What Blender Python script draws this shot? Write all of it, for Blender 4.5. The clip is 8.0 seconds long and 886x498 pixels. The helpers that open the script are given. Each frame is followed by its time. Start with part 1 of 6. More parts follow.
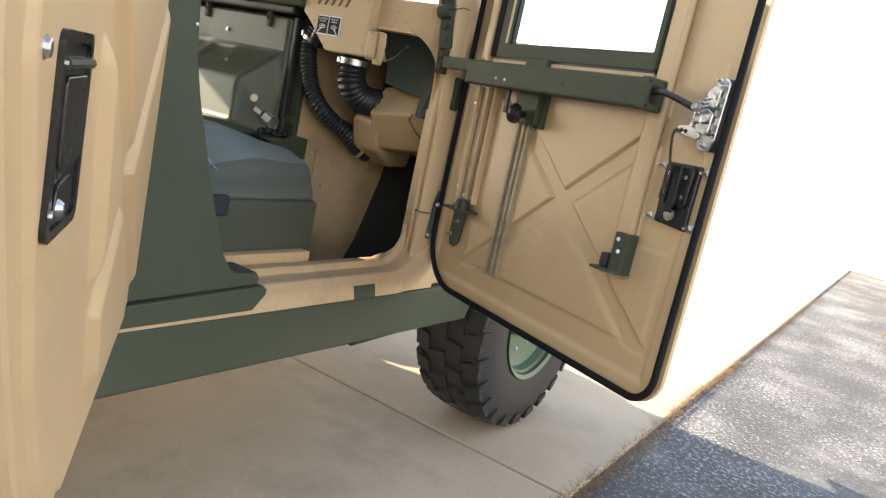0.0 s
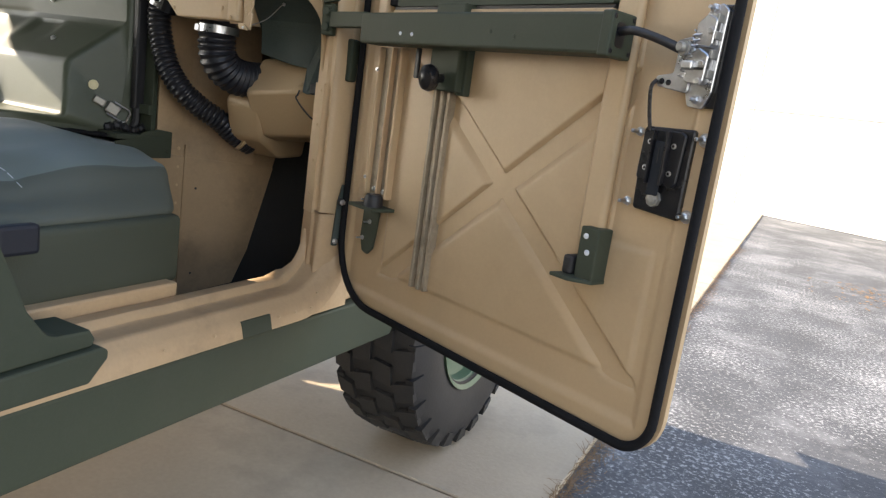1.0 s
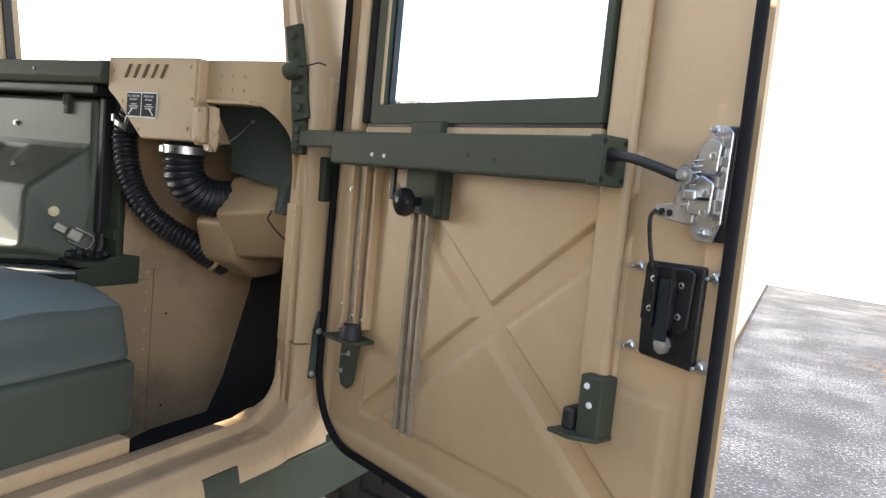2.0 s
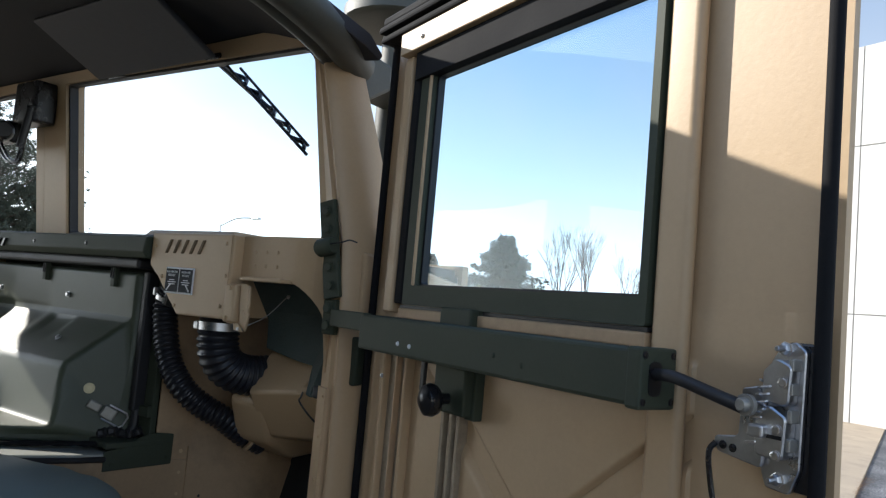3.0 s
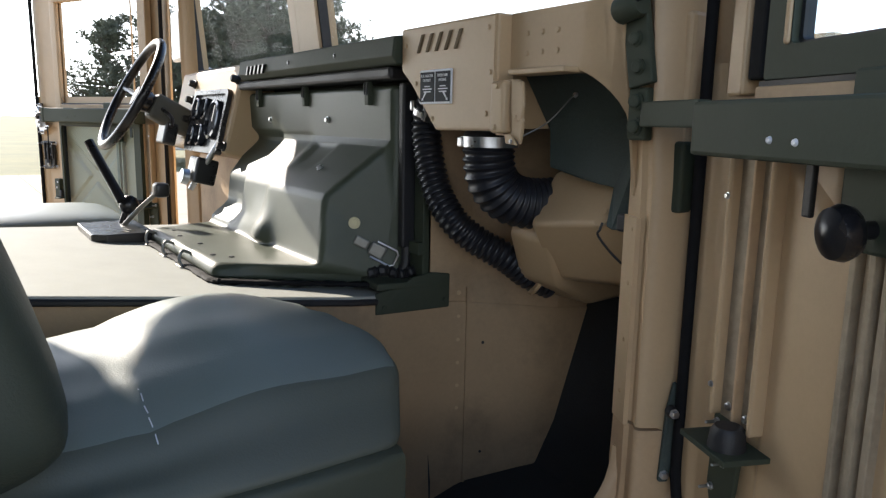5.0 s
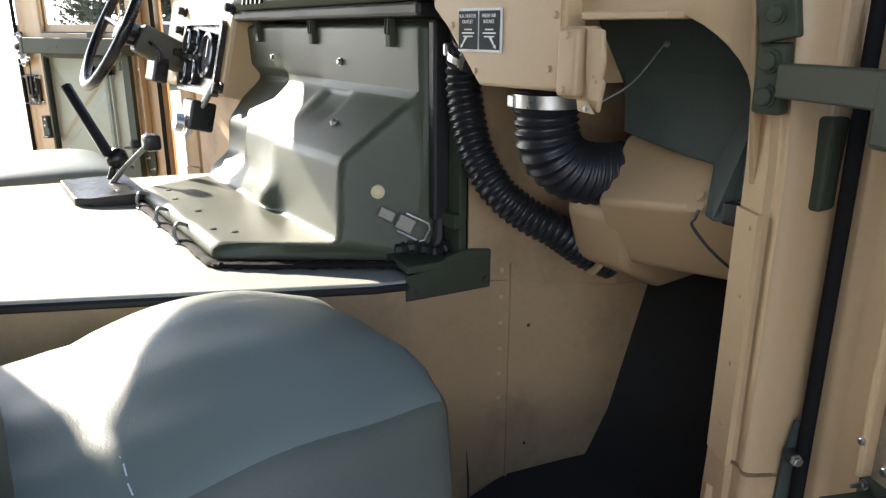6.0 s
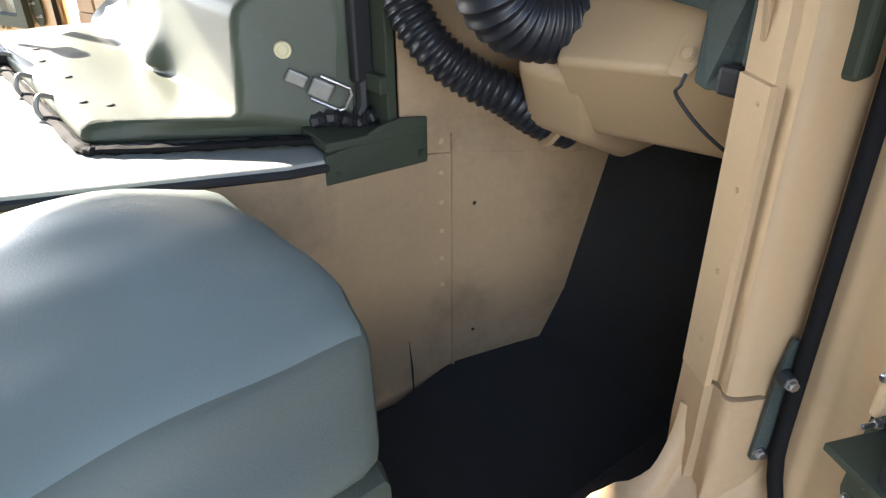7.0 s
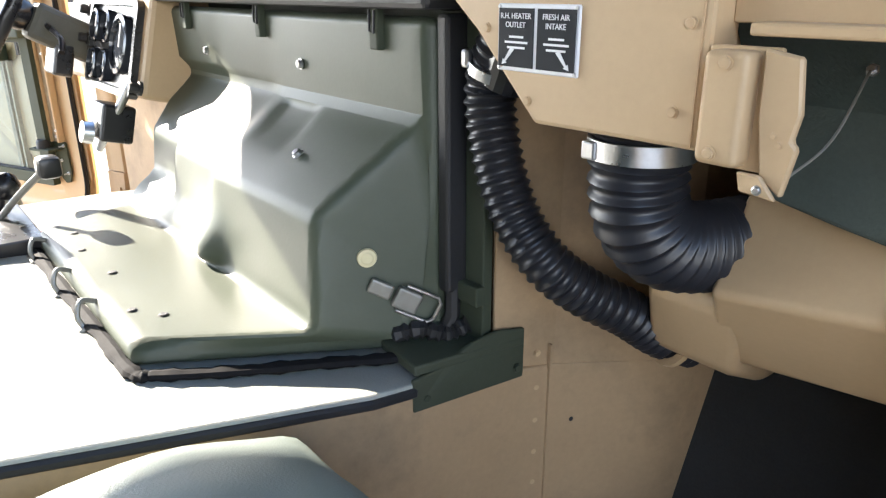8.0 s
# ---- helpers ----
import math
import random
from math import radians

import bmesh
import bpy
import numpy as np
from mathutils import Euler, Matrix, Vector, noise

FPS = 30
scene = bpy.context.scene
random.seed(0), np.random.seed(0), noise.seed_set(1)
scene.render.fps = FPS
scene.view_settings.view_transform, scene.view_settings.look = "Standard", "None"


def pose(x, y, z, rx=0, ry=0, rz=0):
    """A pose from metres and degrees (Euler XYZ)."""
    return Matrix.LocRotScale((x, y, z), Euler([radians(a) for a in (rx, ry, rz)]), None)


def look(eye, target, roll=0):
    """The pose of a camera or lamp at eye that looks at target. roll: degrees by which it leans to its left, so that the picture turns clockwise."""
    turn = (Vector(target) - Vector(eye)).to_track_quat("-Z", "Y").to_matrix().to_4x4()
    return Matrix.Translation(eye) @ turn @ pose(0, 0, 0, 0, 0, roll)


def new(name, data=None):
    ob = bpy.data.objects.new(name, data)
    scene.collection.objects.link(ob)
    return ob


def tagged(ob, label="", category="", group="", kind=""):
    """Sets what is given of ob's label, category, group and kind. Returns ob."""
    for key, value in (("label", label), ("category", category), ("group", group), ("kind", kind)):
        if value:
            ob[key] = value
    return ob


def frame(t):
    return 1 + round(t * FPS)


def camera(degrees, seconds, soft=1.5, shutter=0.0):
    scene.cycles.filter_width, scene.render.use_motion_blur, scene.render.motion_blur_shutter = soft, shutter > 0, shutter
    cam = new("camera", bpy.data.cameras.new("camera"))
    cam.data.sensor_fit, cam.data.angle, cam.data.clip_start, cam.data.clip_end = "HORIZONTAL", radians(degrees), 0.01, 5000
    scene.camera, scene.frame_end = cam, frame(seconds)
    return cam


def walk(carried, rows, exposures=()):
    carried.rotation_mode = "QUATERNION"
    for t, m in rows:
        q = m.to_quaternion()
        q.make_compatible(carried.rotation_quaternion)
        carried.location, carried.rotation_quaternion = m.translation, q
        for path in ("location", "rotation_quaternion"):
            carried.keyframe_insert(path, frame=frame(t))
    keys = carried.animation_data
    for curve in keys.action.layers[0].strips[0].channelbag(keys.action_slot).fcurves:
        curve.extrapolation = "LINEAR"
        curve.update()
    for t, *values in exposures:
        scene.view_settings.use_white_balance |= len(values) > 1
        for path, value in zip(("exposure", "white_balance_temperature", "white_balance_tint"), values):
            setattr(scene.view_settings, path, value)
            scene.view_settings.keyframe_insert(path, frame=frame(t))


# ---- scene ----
cam = camera(63.44, 8.0, soft=1.3)
PATH = [
    (0, (2.0930, 0.0182, 1.0547), (1.0391, 1.6783, 0.6898), 12.35),
    (0.5, (2.0302, 0.1991, 1.0365), (0.9877, 1.8493, 0.6007), 9.73),
    (1, (1.8950, 0.3494, 1.0469), (1.0423, 2.1155, 0.6548), 8.06),
    (1.5, (1.8615, 0.4182, 1.0858), (1.0513, 2.2158, 0.7505), 6.88),
    (1.7, (1.8558, 0.4386, 1.0988), (1.0198, 2.2331, 0.8146), 6.34),
    (2.8, (1.8496, 0.6150, 1.1976), (0.7790, 2.3013, 1.2981), 5.21),
    (3, (1.8534, 0.6266, 1.2157), (0.7286, 2.2725, 1.3765), 5.09),
    (3.5, (1.8676, 0.6376, 1.2457), (0.6209, 2.1672, 1.5713), 4.66),
    (4, (1.8207, 0.6582, 1.2078), (0.3553, 2.0100, 1.3668), 3.96),
    (4.5, (1.6968, 0.7458, 1.1500), (0.1604, 2.0171, 0.9978), 1.77),
    (4.7, (1.6464, 0.8139, 1.1522), (0.0597, 2.0067, 0.9081), 1.10),
    (5.8, (1.3969, 0.9398, 1.2173), (-0.2354, 1.9804, 0.7147), -0.04),
    (6, (1.3621, 0.9639, 1.2208), (-0.2266, 2.0300, 0.6380), 0.18),
    (6.5, (1.3128, 1.0497, 1.2001), (-0.1639, 2.0874, 0.3383), -0.46),
    (7, (1.2295, 1.0928, 1.2069), (-0.1423, 2.1578, 0.2149), -0.48),
    (7.5, (1.1113, 1.1019, 1.2346), (-0.3024, 2.2398, 0.3941), -0.13),
    (8, (1.0285, 1.0975, 1.2601), (-0.4473, 2.2605, 0.5749), -0.27),
]
EXPOSURES = [(0.0, 1.90, 8200, 12), (0.5, 1.70, 7900, 12), (1.0, 1.66, 7600, 13), (1.7, 1.82, 7400, 13), (2.8, 0.95, 6500, 11), (3.1, 0.12, 6200, 9), (3.5, -0.45, 6000, 8), (4.0, -0.62, 5900, 8), (4.5, 0.2, 6450, 12), (4.7, 0.58, 6550, 12), (5.8, 1.72, 6900, 12), (6.5, 2.08, 6900, 12), (7.0, 2.65, 6750, 12), (7.5, 2.8, 6700, 12), (8.0, 2.58, 6700, 12)]
walk(cam, [(t, look(eye, target, roll)) for t, eye, target, roll in PATH], EXPOSURES)

# ---- world, sun ----
SUN = Vector((-1.0, -0.24, 0.512)).normalized()
world = bpy.data.worlds.new("sky")
scene.world = world
world.use_nodes = True
wn = world.node_tree.nodes
sky = wn.new("ShaderNodeTexSky")
sky.sky_type, sky.sun_disc = "NISHITA", False
sky.sun_elevation = math.asin(SUN.z)
sky.sun_rotation = math.atan2(SUN.x, SUN.y)
sky.air_density, sky.dust_density, sky.ozone_density = 1.0, 0.4, 2.0
haze, grey, veil, noise, amount, split, low, total = (wn.new("ShaderNode" + k) for k in ("Mix", "RGBToBW", "VectorMath", "TexNoise", "MapRange", "SeparateXYZ", "MapRange", "Math"))
haze.data_type, veil.operation = "RGBA", "SCALE"
veil.inputs[0].default_value = (1.62, 1.72, 1.80)
noise.inputs["Scale"].default_value, noise.inputs["Detail"].default_value = 1.6, 5
amount.inputs["From Min"].default_value, amount.inputs["From Max"].default_value = 0.40, 0.68
amount.inputs["To Min"].default_value, amount.inputs["To Max"].default_value = 0.0, 0.55
low.inputs["From Max"].default_value, low.inputs["To Min"].default_value, low.inputs["To Max"].default_value = 0.40, 0.85, 0.0
total.operation, total.use_clamp = "ADD", True
deep = wn.new("ShaderNodeHueSaturation")
deep.inputs["Saturation"].default_value, deep.inputs["Value"].default_value = 1.04, 1.60
world.node_tree.links.new(sky.outputs[0], deep.inputs["Color"])
way = wn.new("ShaderNodeTexCoord").outputs["Generated"]
for a, b in ((sky.outputs[0], grey.inputs[0]), (grey.outputs[0], veil.inputs["Scale"]), (way, noise.inputs["Vector"]), (way, split.inputs[0]), (split.outputs[2], low.inputs["Value"]),
             (noise.outputs[0], amount.inputs["Value"]), (amount.outputs[0], total.inputs[0]), (low.outputs[0], total.inputs[1]), (total.outputs[0], haze.inputs[0]), (deep.outputs[0], haze.inputs[6]), (veil.outputs[0], haze.inputs[7]), (haze.outputs[2], wn["Background"].inputs[0])):
    world.node_tree.links.new(a, b)
wn["Background"].inputs[1].default_value = 0.15
sun = new("sun", bpy.data.lights.new("sun", "SUN"))
sun.data.energy, sun.data.angle, sun.data.color = 5.0, radians(0.53), (1.0, 0.93, 0.82)
sun.matrix_world = look(SUN * 30, (0, 0, 0))


# ---- materials ----
def surface(name, base, rough=0.5, metal=0.0, vary=0.10, scale=6.0, fine=90.0, bump=0.08, dirt=None, amount=0.0, dirt_scale=3.0, spec=0.5):
    """Paint, rubber, cloth or stone: two scales of tone, uneven gloss, fine relief and stains of another colour."""
    m = bpy.data.materials.new(name)
    m.use_nodes = True
    nt = m.node_tree
    n, link = nt.nodes, nt.links.new
    bsdf = n["Principled BSDF"]
    bsdf.inputs["Metallic"].default_value = metal
    bsdf.inputs["Specular IOR Level"].default_value = spec
    co = n.new("ShaderNodeTexCoord")

    def tex(sc, detail=5.0, roughness=0.6):
        t = n.new("ShaderNodeTexNoise")
        t.inputs["Scale"].default_value, t.inputs["Detail"].default_value, t.inputs["Roughness"].default_value = sc, detail, roughness
        link(co.outputs["Object"], t.inputs["Vector"])
        return t

    big, small = tex(scale), tex(fine, 3.0)
    add = n.new("ShaderNodeMath")
    add.operation = "MULTIPLY_ADD"
    add.inputs[1].default_value = 0.45
    link(small.outputs[0], add.inputs[0])
    link(big.outputs[0], add.inputs[2])
    rng = n.new("ShaderNodeMapRange")
    rng.inputs["From Min"].default_value, rng.inputs["From Max"].default_value = 0.45, 1.0
    rng.inputs["To Min"].default_value, rng.inputs["To Max"].default_value = 1 - vary, 1 + vary
    link(add.outputs[0], rng.inputs["Value"])
    mul = n.new("ShaderNodeVectorMath")
    mul.operation = "SCALE"
    mul.inputs[0].default_value = base
    link(rng.outputs[0], mul.inputs["Scale"])
    colour = mul.outputs[0]
    if dirt:
        d = tex(dirt_scale, 8.0, 0.68)
        ramp = n.new("ShaderNodeMapRange")
        ramp.inputs["From Min"].default_value, ramp.inputs["From Max"].default_value = 0.50, 0.72
        ramp.inputs["To Max"].default_value = amount
        link(d.outputs[0], ramp.inputs["Value"])
        mix = n.new("ShaderNodeMix")
        mix.data_type = "RGBA"
        link(ramp.outputs[0], mix.inputs[0])
        link(colour, mix.inputs[6])
        mix.inputs[7].default_value = (*dirt, 1)
        colour = mix.outputs[2]
    link(colour, bsdf.inputs["Base Color"])
    rr = n.new("ShaderNodeMapRange")
    rr.inputs["To Min"].default_value, rr.inputs["To Max"].default_value = max(rough - 0.10, 0.02), min(rough + 0.10, 1)
    link(big.outputs[0], rr.inputs["Value"])
    link(rr.outputs[0], bsdf.inputs["Roughness"])
    if bump:
        b = n.new("ShaderNodeBump")
        b.inputs["Strength"].default_value, b.inputs["Distance"].default_value = bump, 0.002
        link(small.outputs[0], b.inputs["Height"])
        link(b.outputs[0], bsdf.inputs["Normal"])
    return m


TAN = surface("tan_paint", (0.505, 0.355, 0.205), 0.46, vary=0.06, scale=4, fine=160, bump=0.10, dirt=(0.30, 0.21, 0.12), amount=0.28)
TAN_WORN = surface("worn_tan_paint", (0.480, 0.328, 0.188), 0.6, vary=0.10, scale=5, fine=140, bump=0.12, dirt=(0.16, 0.11, 0.07), amount=0.55, dirt_scale=5)
# grimy tan; base darkened and stains thickened in place of the footwell's shade
TUNNEL = surface("grimy_shaded_tan_paint", (0.395, 0.270, 0.155), 0.6, vary=0.12, scale=5, fine=140, bump=0.14, dirt=(0.11, 0.08, 0.055), amount=0.62, dirt_scale=4)
GREEN = surface("olive_paint", (0.047, 0.057, 0.038), 0.62, vary=0.10, scale=5, fine=180, bump=0.10, dirt=(0.09, 0.09, 0.07), amount=0.25, spec=0.28)
GREEN_GLOSS = surface("satin_olive_paint", (0.058, 0.071, 0.047), 0.47, vary=0.08, scale=6, fine=220, bump=0.06, dirt=(0.11, 0.12, 0.09), amount=0.2, spec=0.48)
DARK_GREEN = surface("dark_olive_liner", (0.048, 0.064, 0.056), 0.7, vary=0.25, scale=10, fine=300, bump=0.5)
CANVAS = surface("dark_canvas", (0.038, 0.036, 0.039), 0.9, vary=0.2, scale=8, fine=400, bump=0.4)
RAIL = surface("faded_olive_rail", (0.075, 0.075, 0.060), 0.55, vary=0.12, scale=7, fine=150, bump=0.15, dirt=(0.14, 0.13, 0.11), amount=0.3)
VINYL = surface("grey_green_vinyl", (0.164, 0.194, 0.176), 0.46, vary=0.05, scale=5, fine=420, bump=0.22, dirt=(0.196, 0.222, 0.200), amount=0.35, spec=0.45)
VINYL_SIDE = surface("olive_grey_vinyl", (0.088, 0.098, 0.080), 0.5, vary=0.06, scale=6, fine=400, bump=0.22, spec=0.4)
VINYL_DARK = surface("olive_vinyl", (0.050, 0.058, 0.040), 0.5, vary=0.08, scale=6, fine=380, bump=0.25)
RUBBER = surface("black_rubber", (0.018, 0.018, 0.020), 0.55, vary=0.2, scale=12, fine=200, bump=0.15)
HOSE = surface("hose_rubber", (0.020, 0.021, 0.026), 0.36, vary=0.15, scale=14, fine=200, bump=0.08)
TYRE = surface("tyre_rubber", (0.017, 0.016, 0.016), 0.62, vary=0.3, scale=9, fine=120, bump=0.3, dirt=(0.05, 0.045, 0.04), amount=0.25)
RIM = surface("green_rim", (0.07, 0.12, 0.07), 0.45, vary=0.12)
BLACK = surface("black_paint", (0.012, 0.012, 0.014), 0.28, vary=0.15, scale=10, fine=200, bump=0.05)
MAT = surface("black_floor_mat", (0.019, 0.020, 0.021), 0.8, vary=0.35, scale=9, fine=260, bump=0.5)
GREY_MAT = surface("grey_tunnel_mat", (0.34, 0.35, 0.32), 0.8, vary=0.10, scale=8, fine=350, bump=0.4)
STEEL = surface("zinc_steel", (0.55, 0.56, 0.58), 0.30, 1.0, vary=0.15, scale=30, fine=200, bump=0.1)
LATCH = surface("grey_latch_metal", (0.30, 0.29, 0.26), 0.45, 0.5, vary=0.15, scale=30)
ALU = surface("track_aluminium", (0.33, 0.265, 0.185), 0.6, 0.15, vary=0.2, scale=40, dirt=(0.12, 0.09, 0.06), amount=0.5, dirt_scale=25)
BRASS = surface("yellow_button", (0.70, 0.62, 0.38), 0.4, vary=0.1)
GAUGE = surface("gauge_glass", (0.03, 0.035, 0.045), 0.06, vary=0.1, bump=0.0)
BELT = surface("dark_blue_webbing", (0.012, 0.014, 0.022), 0.6, vary=0.15)
WHITE = surface("white_print", (0.75, 0.76, 0.78), 0.5, vary=0.03)
PLATE = surface("black_plate", (0.016, 0.019, 0.024), 0.65, vary=0.1, spec=0.2)
SLOT = surface("brown_slot_paint", (0.17, 0.125, 0.078), 0.8, vary=0.2, spec=0.1)
CONCRETE = surface("concrete", (0.415, 0.332, 0.238), 0.85, vary=0.14, scale=1.6, fine=70, bump=0.35, dirt=(0.24, 0.195, 0.15), amount=0.65, dirt_scale=2.4)
JOINT = surface("grey_joint_sealant", (0.34, 0.33, 0.31), 0.8, vary=0.1)
WALL_WHITE = surface("white_wall", (0.62, 0.605, 0.57), 0.8, vary=0.03, scale=2, fine=60, bump=0.2)
BARK = surface("bark", (0.10, 0.08, 0.06), 0.9, vary=0.3, scale=8)
NEEDLES = surface("pine_needles", (0.098, 0.112, 0.080), 0.8, vary=0.4, scale=3)
SOOT = surface("matt_black_rubber", (0.011, 0.011, 0.012), 0.8, vary=0.2, scale=12, fine=200, bump=0.1, spec=0.15)
RED = surface("red_marker", (0.35, 0.03, 0.02), 0.5)
VISOR = surface("visor_vinyl", (0.095, 0.092, 0.098), 0.7, vary=0.1)
TWIG = surface("grey_twigs", (0.13, 0.10, 0.085), 0.9, vary=0.2)
CREAM = surface("cream_paint", (0.62, 0.55, 0.33), 0.6, vary=0.08)
DRY = surface("dry_needles", (0.20, 0.115, 0.055), 0.9, vary=0.4, scale=30)
CAR_WHITE = surface("white_car_paint", (0.62, 0.63, 0.64), 0.25, vary=0.02, bump=0.0)
CAR_GREY = surface("grey_car_paint", (0.16, 0.17, 0.19), 0.25, vary=0.02, bump=0.0)
GRASS = surface("winter_grass", (0.17, 0.16, 0.07), 0.95, vary=0.3, scale=0.4, fine=8, bump=0.0)


def asphalt_material():
    """Worn asphalt: dark binder, pale worn patches, bright stone chips."""
    m = surface("asphalt", (0.056, 0.059, 0.066), 0.85, vary=0.40, scale=2.5, fine=75, bump=1.0, dirt=(0.21, 0.21, 0.22), amount=0.70, dirt_scale=2.2)
    nt = m.node_tree
    n, link = nt.nodes, nt.links.new
    bsdf = n["Principled BSDF"]
    old = bsdf.inputs["Base Color"].links[0].from_socket
    co = n.new("ShaderNodeTexCoord")
    chips, patch = n.new("ShaderNodeTexNoise"), n.new("ShaderNodeTexNoise")
    chips.inputs["Scale"].default_value, chips.inputs["Detail"].default_value, chips.inputs["Roughness"].default_value = 55, 6, 0.75
    patch.inputs["Scale"].default_value, patch.inputs["Detail"].default_value = 1.3, 6
    link(co.outputs["Object"], chips.inputs["Vector"])
    link(co.outputs["Object"], patch.inputs["Vector"])
    add = n.new("ShaderNodeMath")
    add.operation = "MULTIPLY_ADD"
    add.inputs[1].default_value = 0.35
    link(patch.outputs[0], add.inputs[0])
    link(chips.outputs[0], add.inputs[2])
    rng = n.new("ShaderNodeMapRange")
    rng.inputs["From Min"].default_value, rng.inputs["From Max"].default_value, rng.inputs["To Max"].default_value = 0.70, 0.80, 0.85
    link(add.outputs[0], rng.inputs["Value"])
    mix = n.new("ShaderNodeMix")
    mix.data_type = "RGBA"
    link(rng.outputs[0], mix.inputs[0])
    link(old, mix.inputs[6])
    mix.inputs[7].default_value = (0.38, 0.38, 0.38, 1)
    link(mix.outputs[2], bsdf.inputs["Base Color"])
    return m


ASPHALT = asphalt_material()


def glass(name, tint=(0.92, 0.97, 1.0), edge=0.4, least=0.02):
    """Flat pane glass: clear through, with a mirror gloss that grows towards grazing angles."""
    m = bpy.data.materials.new(name)
    m.use_nodes = True
    n, link = m.node_tree.nodes, m.node_tree.links.new
    n.remove(n["Principled BSDF"])
    clear, gloss, weight, rise, scale, mix = (n.new("ShaderNode" + k) for k in ("BsdfTransparent", "BsdfGlossy", "LayerWeight", "Math", "Math", "MixShader"))
    clear.inputs["Color"].default_value = (*tint, 1)
    gloss.inputs["Roughness"].default_value = 0.01
    weight.inputs["Blend"].default_value = 0.5
    rise.operation, rise.inputs[1].default_value = "POWER", 4.0
    scale.operation, scale.inputs[1].default_value, scale.inputs[2].default_value = "MULTIPLY_ADD", edge, least
    link(weight.outputs["Facing"], rise.inputs[0])
    link(rise.outputs[0], scale.inputs[0])
    link(scale.outputs[0], mix.inputs[0])
    link(clear.outputs[0], mix.inputs[1])
    link(gloss.outputs[0], mix.inputs[2])
    link(mix.outputs[0], n["Material Output"].inputs[0])
    return m


GLASS = glass("windshield_glass", (0.95, 0.965, 0.965), 0.02, 0.003)
TINTED = glass("tinted_window_glass", (0.86, 0.95, 1.0), 0.5)

# ---- building tools ----
def thing(name, m=Matrix(), label="", category="", group="", kind=""):
    ob = new(name)
    ob.matrix_world = m
    ob.empty_display_size = 0.1
    return tagged(ob, label, category, group, kind)


def part(name, bm, material, parent=None, label="", smooth=False, m=None):
    """Links bm as one mesh, in the coordinates of its parent."""
    me = bpy.data.meshes.new(name)
    if smooth:
        for f in bm.faces:
            f.smooth = True
        for e in bm.edges:
            if len(e.link_faces) == 2 and e.calc_face_angle(0) > 0.7:
                e.smooth = False
    bm.to_mesh(me)
    bm.free()
    me.materials.append(material)
    ob = new(name, me)
    if smooth:
        ob.modifiers.new("normals", "WEIGHTED_NORMAL").keep_sharp = True
    if parent:
        ob.parent = parent
    if m is not None:
        ob.matrix_local = m
    return tagged(ob, label)


def soften(bm, r, seg=2, angle=0.5):
    edges = [e for e in bm.edges if len(e.link_faces) == 2 and e.calc_face_angle(0) > angle]
    bmesh.ops.bevel(bm, geom=edges, offset=r, segments=seg, affect="EDGES", profile=0.5, clamp_overlap=True)
    return bm


def box(x0, x1, y0, y1, z0, z1, r=0.0, seg=2, bm=None):
    own = bmesh.new()
    bmesh.ops.create_cube(own, size=1)
    for v in own.verts:
        v.co = ((x0 + x1) / 2 + v.co.x * (x1 - x0), (y0 + y1) / 2 + v.co.y * (y1 - y0), (z0 + z1) / 2 + v.co.z * (z1 - z0))
    if r:
        soften(own, r, seg)
    return join(bm, own)


def join(bm, own):
    if bm is None:
        return own
    me = bpy.data.meshes.new("tmp")
    own.to_mesh(me)
    own.free()
    bm.from_mesh(me)
    bpy.data.meshes.remove(me)
    return bm


def prism(pts, a, b, axis="x", r=0.0, seg=2, bm=None):
    """A polygon (two coordinates, in the order of the remaining axes) drawn out along an axis from a to b."""
    own = bmesh.new()

    def at(p, c):
        return {"x": (c, p[0], p[1]), "y": (p[0], c, p[1]), "z": (p[0], p[1], c)}[axis]

    lo = [own.verts.new(at(p, a)) for p in pts]
    hi = [own.verts.new(at(p, b)) for p in pts]
    own.faces.new(lo)
    own.faces.new(hi[::-1])
    for i in range(len(pts)):
        j = (i + 1) % len(pts)
        own.faces.new((lo[j], lo[i], hi[i], hi[j]))
    bmesh.ops.recalc_face_normals(own, faces=own.faces)
    if r:
        soften(own, r, seg)
    return join(bm, own)


def rounded(pts, radii, steps=6):
    """A polygon with each corner rounded by its own radius."""
    out = []
    n = len(pts)
    for i, p in enumerate(pts):
        p = Vector(p)
        r = radii[i] if isinstance(radii, (list, tuple)) else radii
        if r <= 0:
            out.append(tuple(p))
            continue
        a, b = (Vector(pts[i - 1]) - p), (Vector(pts[(i + 1) % n]) - p)
        a.normalize()
        b.normalize()
        half = math.acos(max(-1, min(1, a.dot(b)))) / 2
        cut = r / math.tan(half)
        s, e = p + a * cut, p + b * cut
        c = p + (a + b).normalized() * (r / math.sin(half))
        t0 = math.atan2(s.y - c.y, s.x - c.x)
        turn = math.atan2(e.y - c.y, e.x - c.x) - t0
        turn = (turn + math.pi) % math.tau - math.pi
        for k in range(steps + 1):
            t = t0 + turn * k / steps
            out.append((c.x + r * math.cos(t), c.y + r * math.sin(t)))
    return out


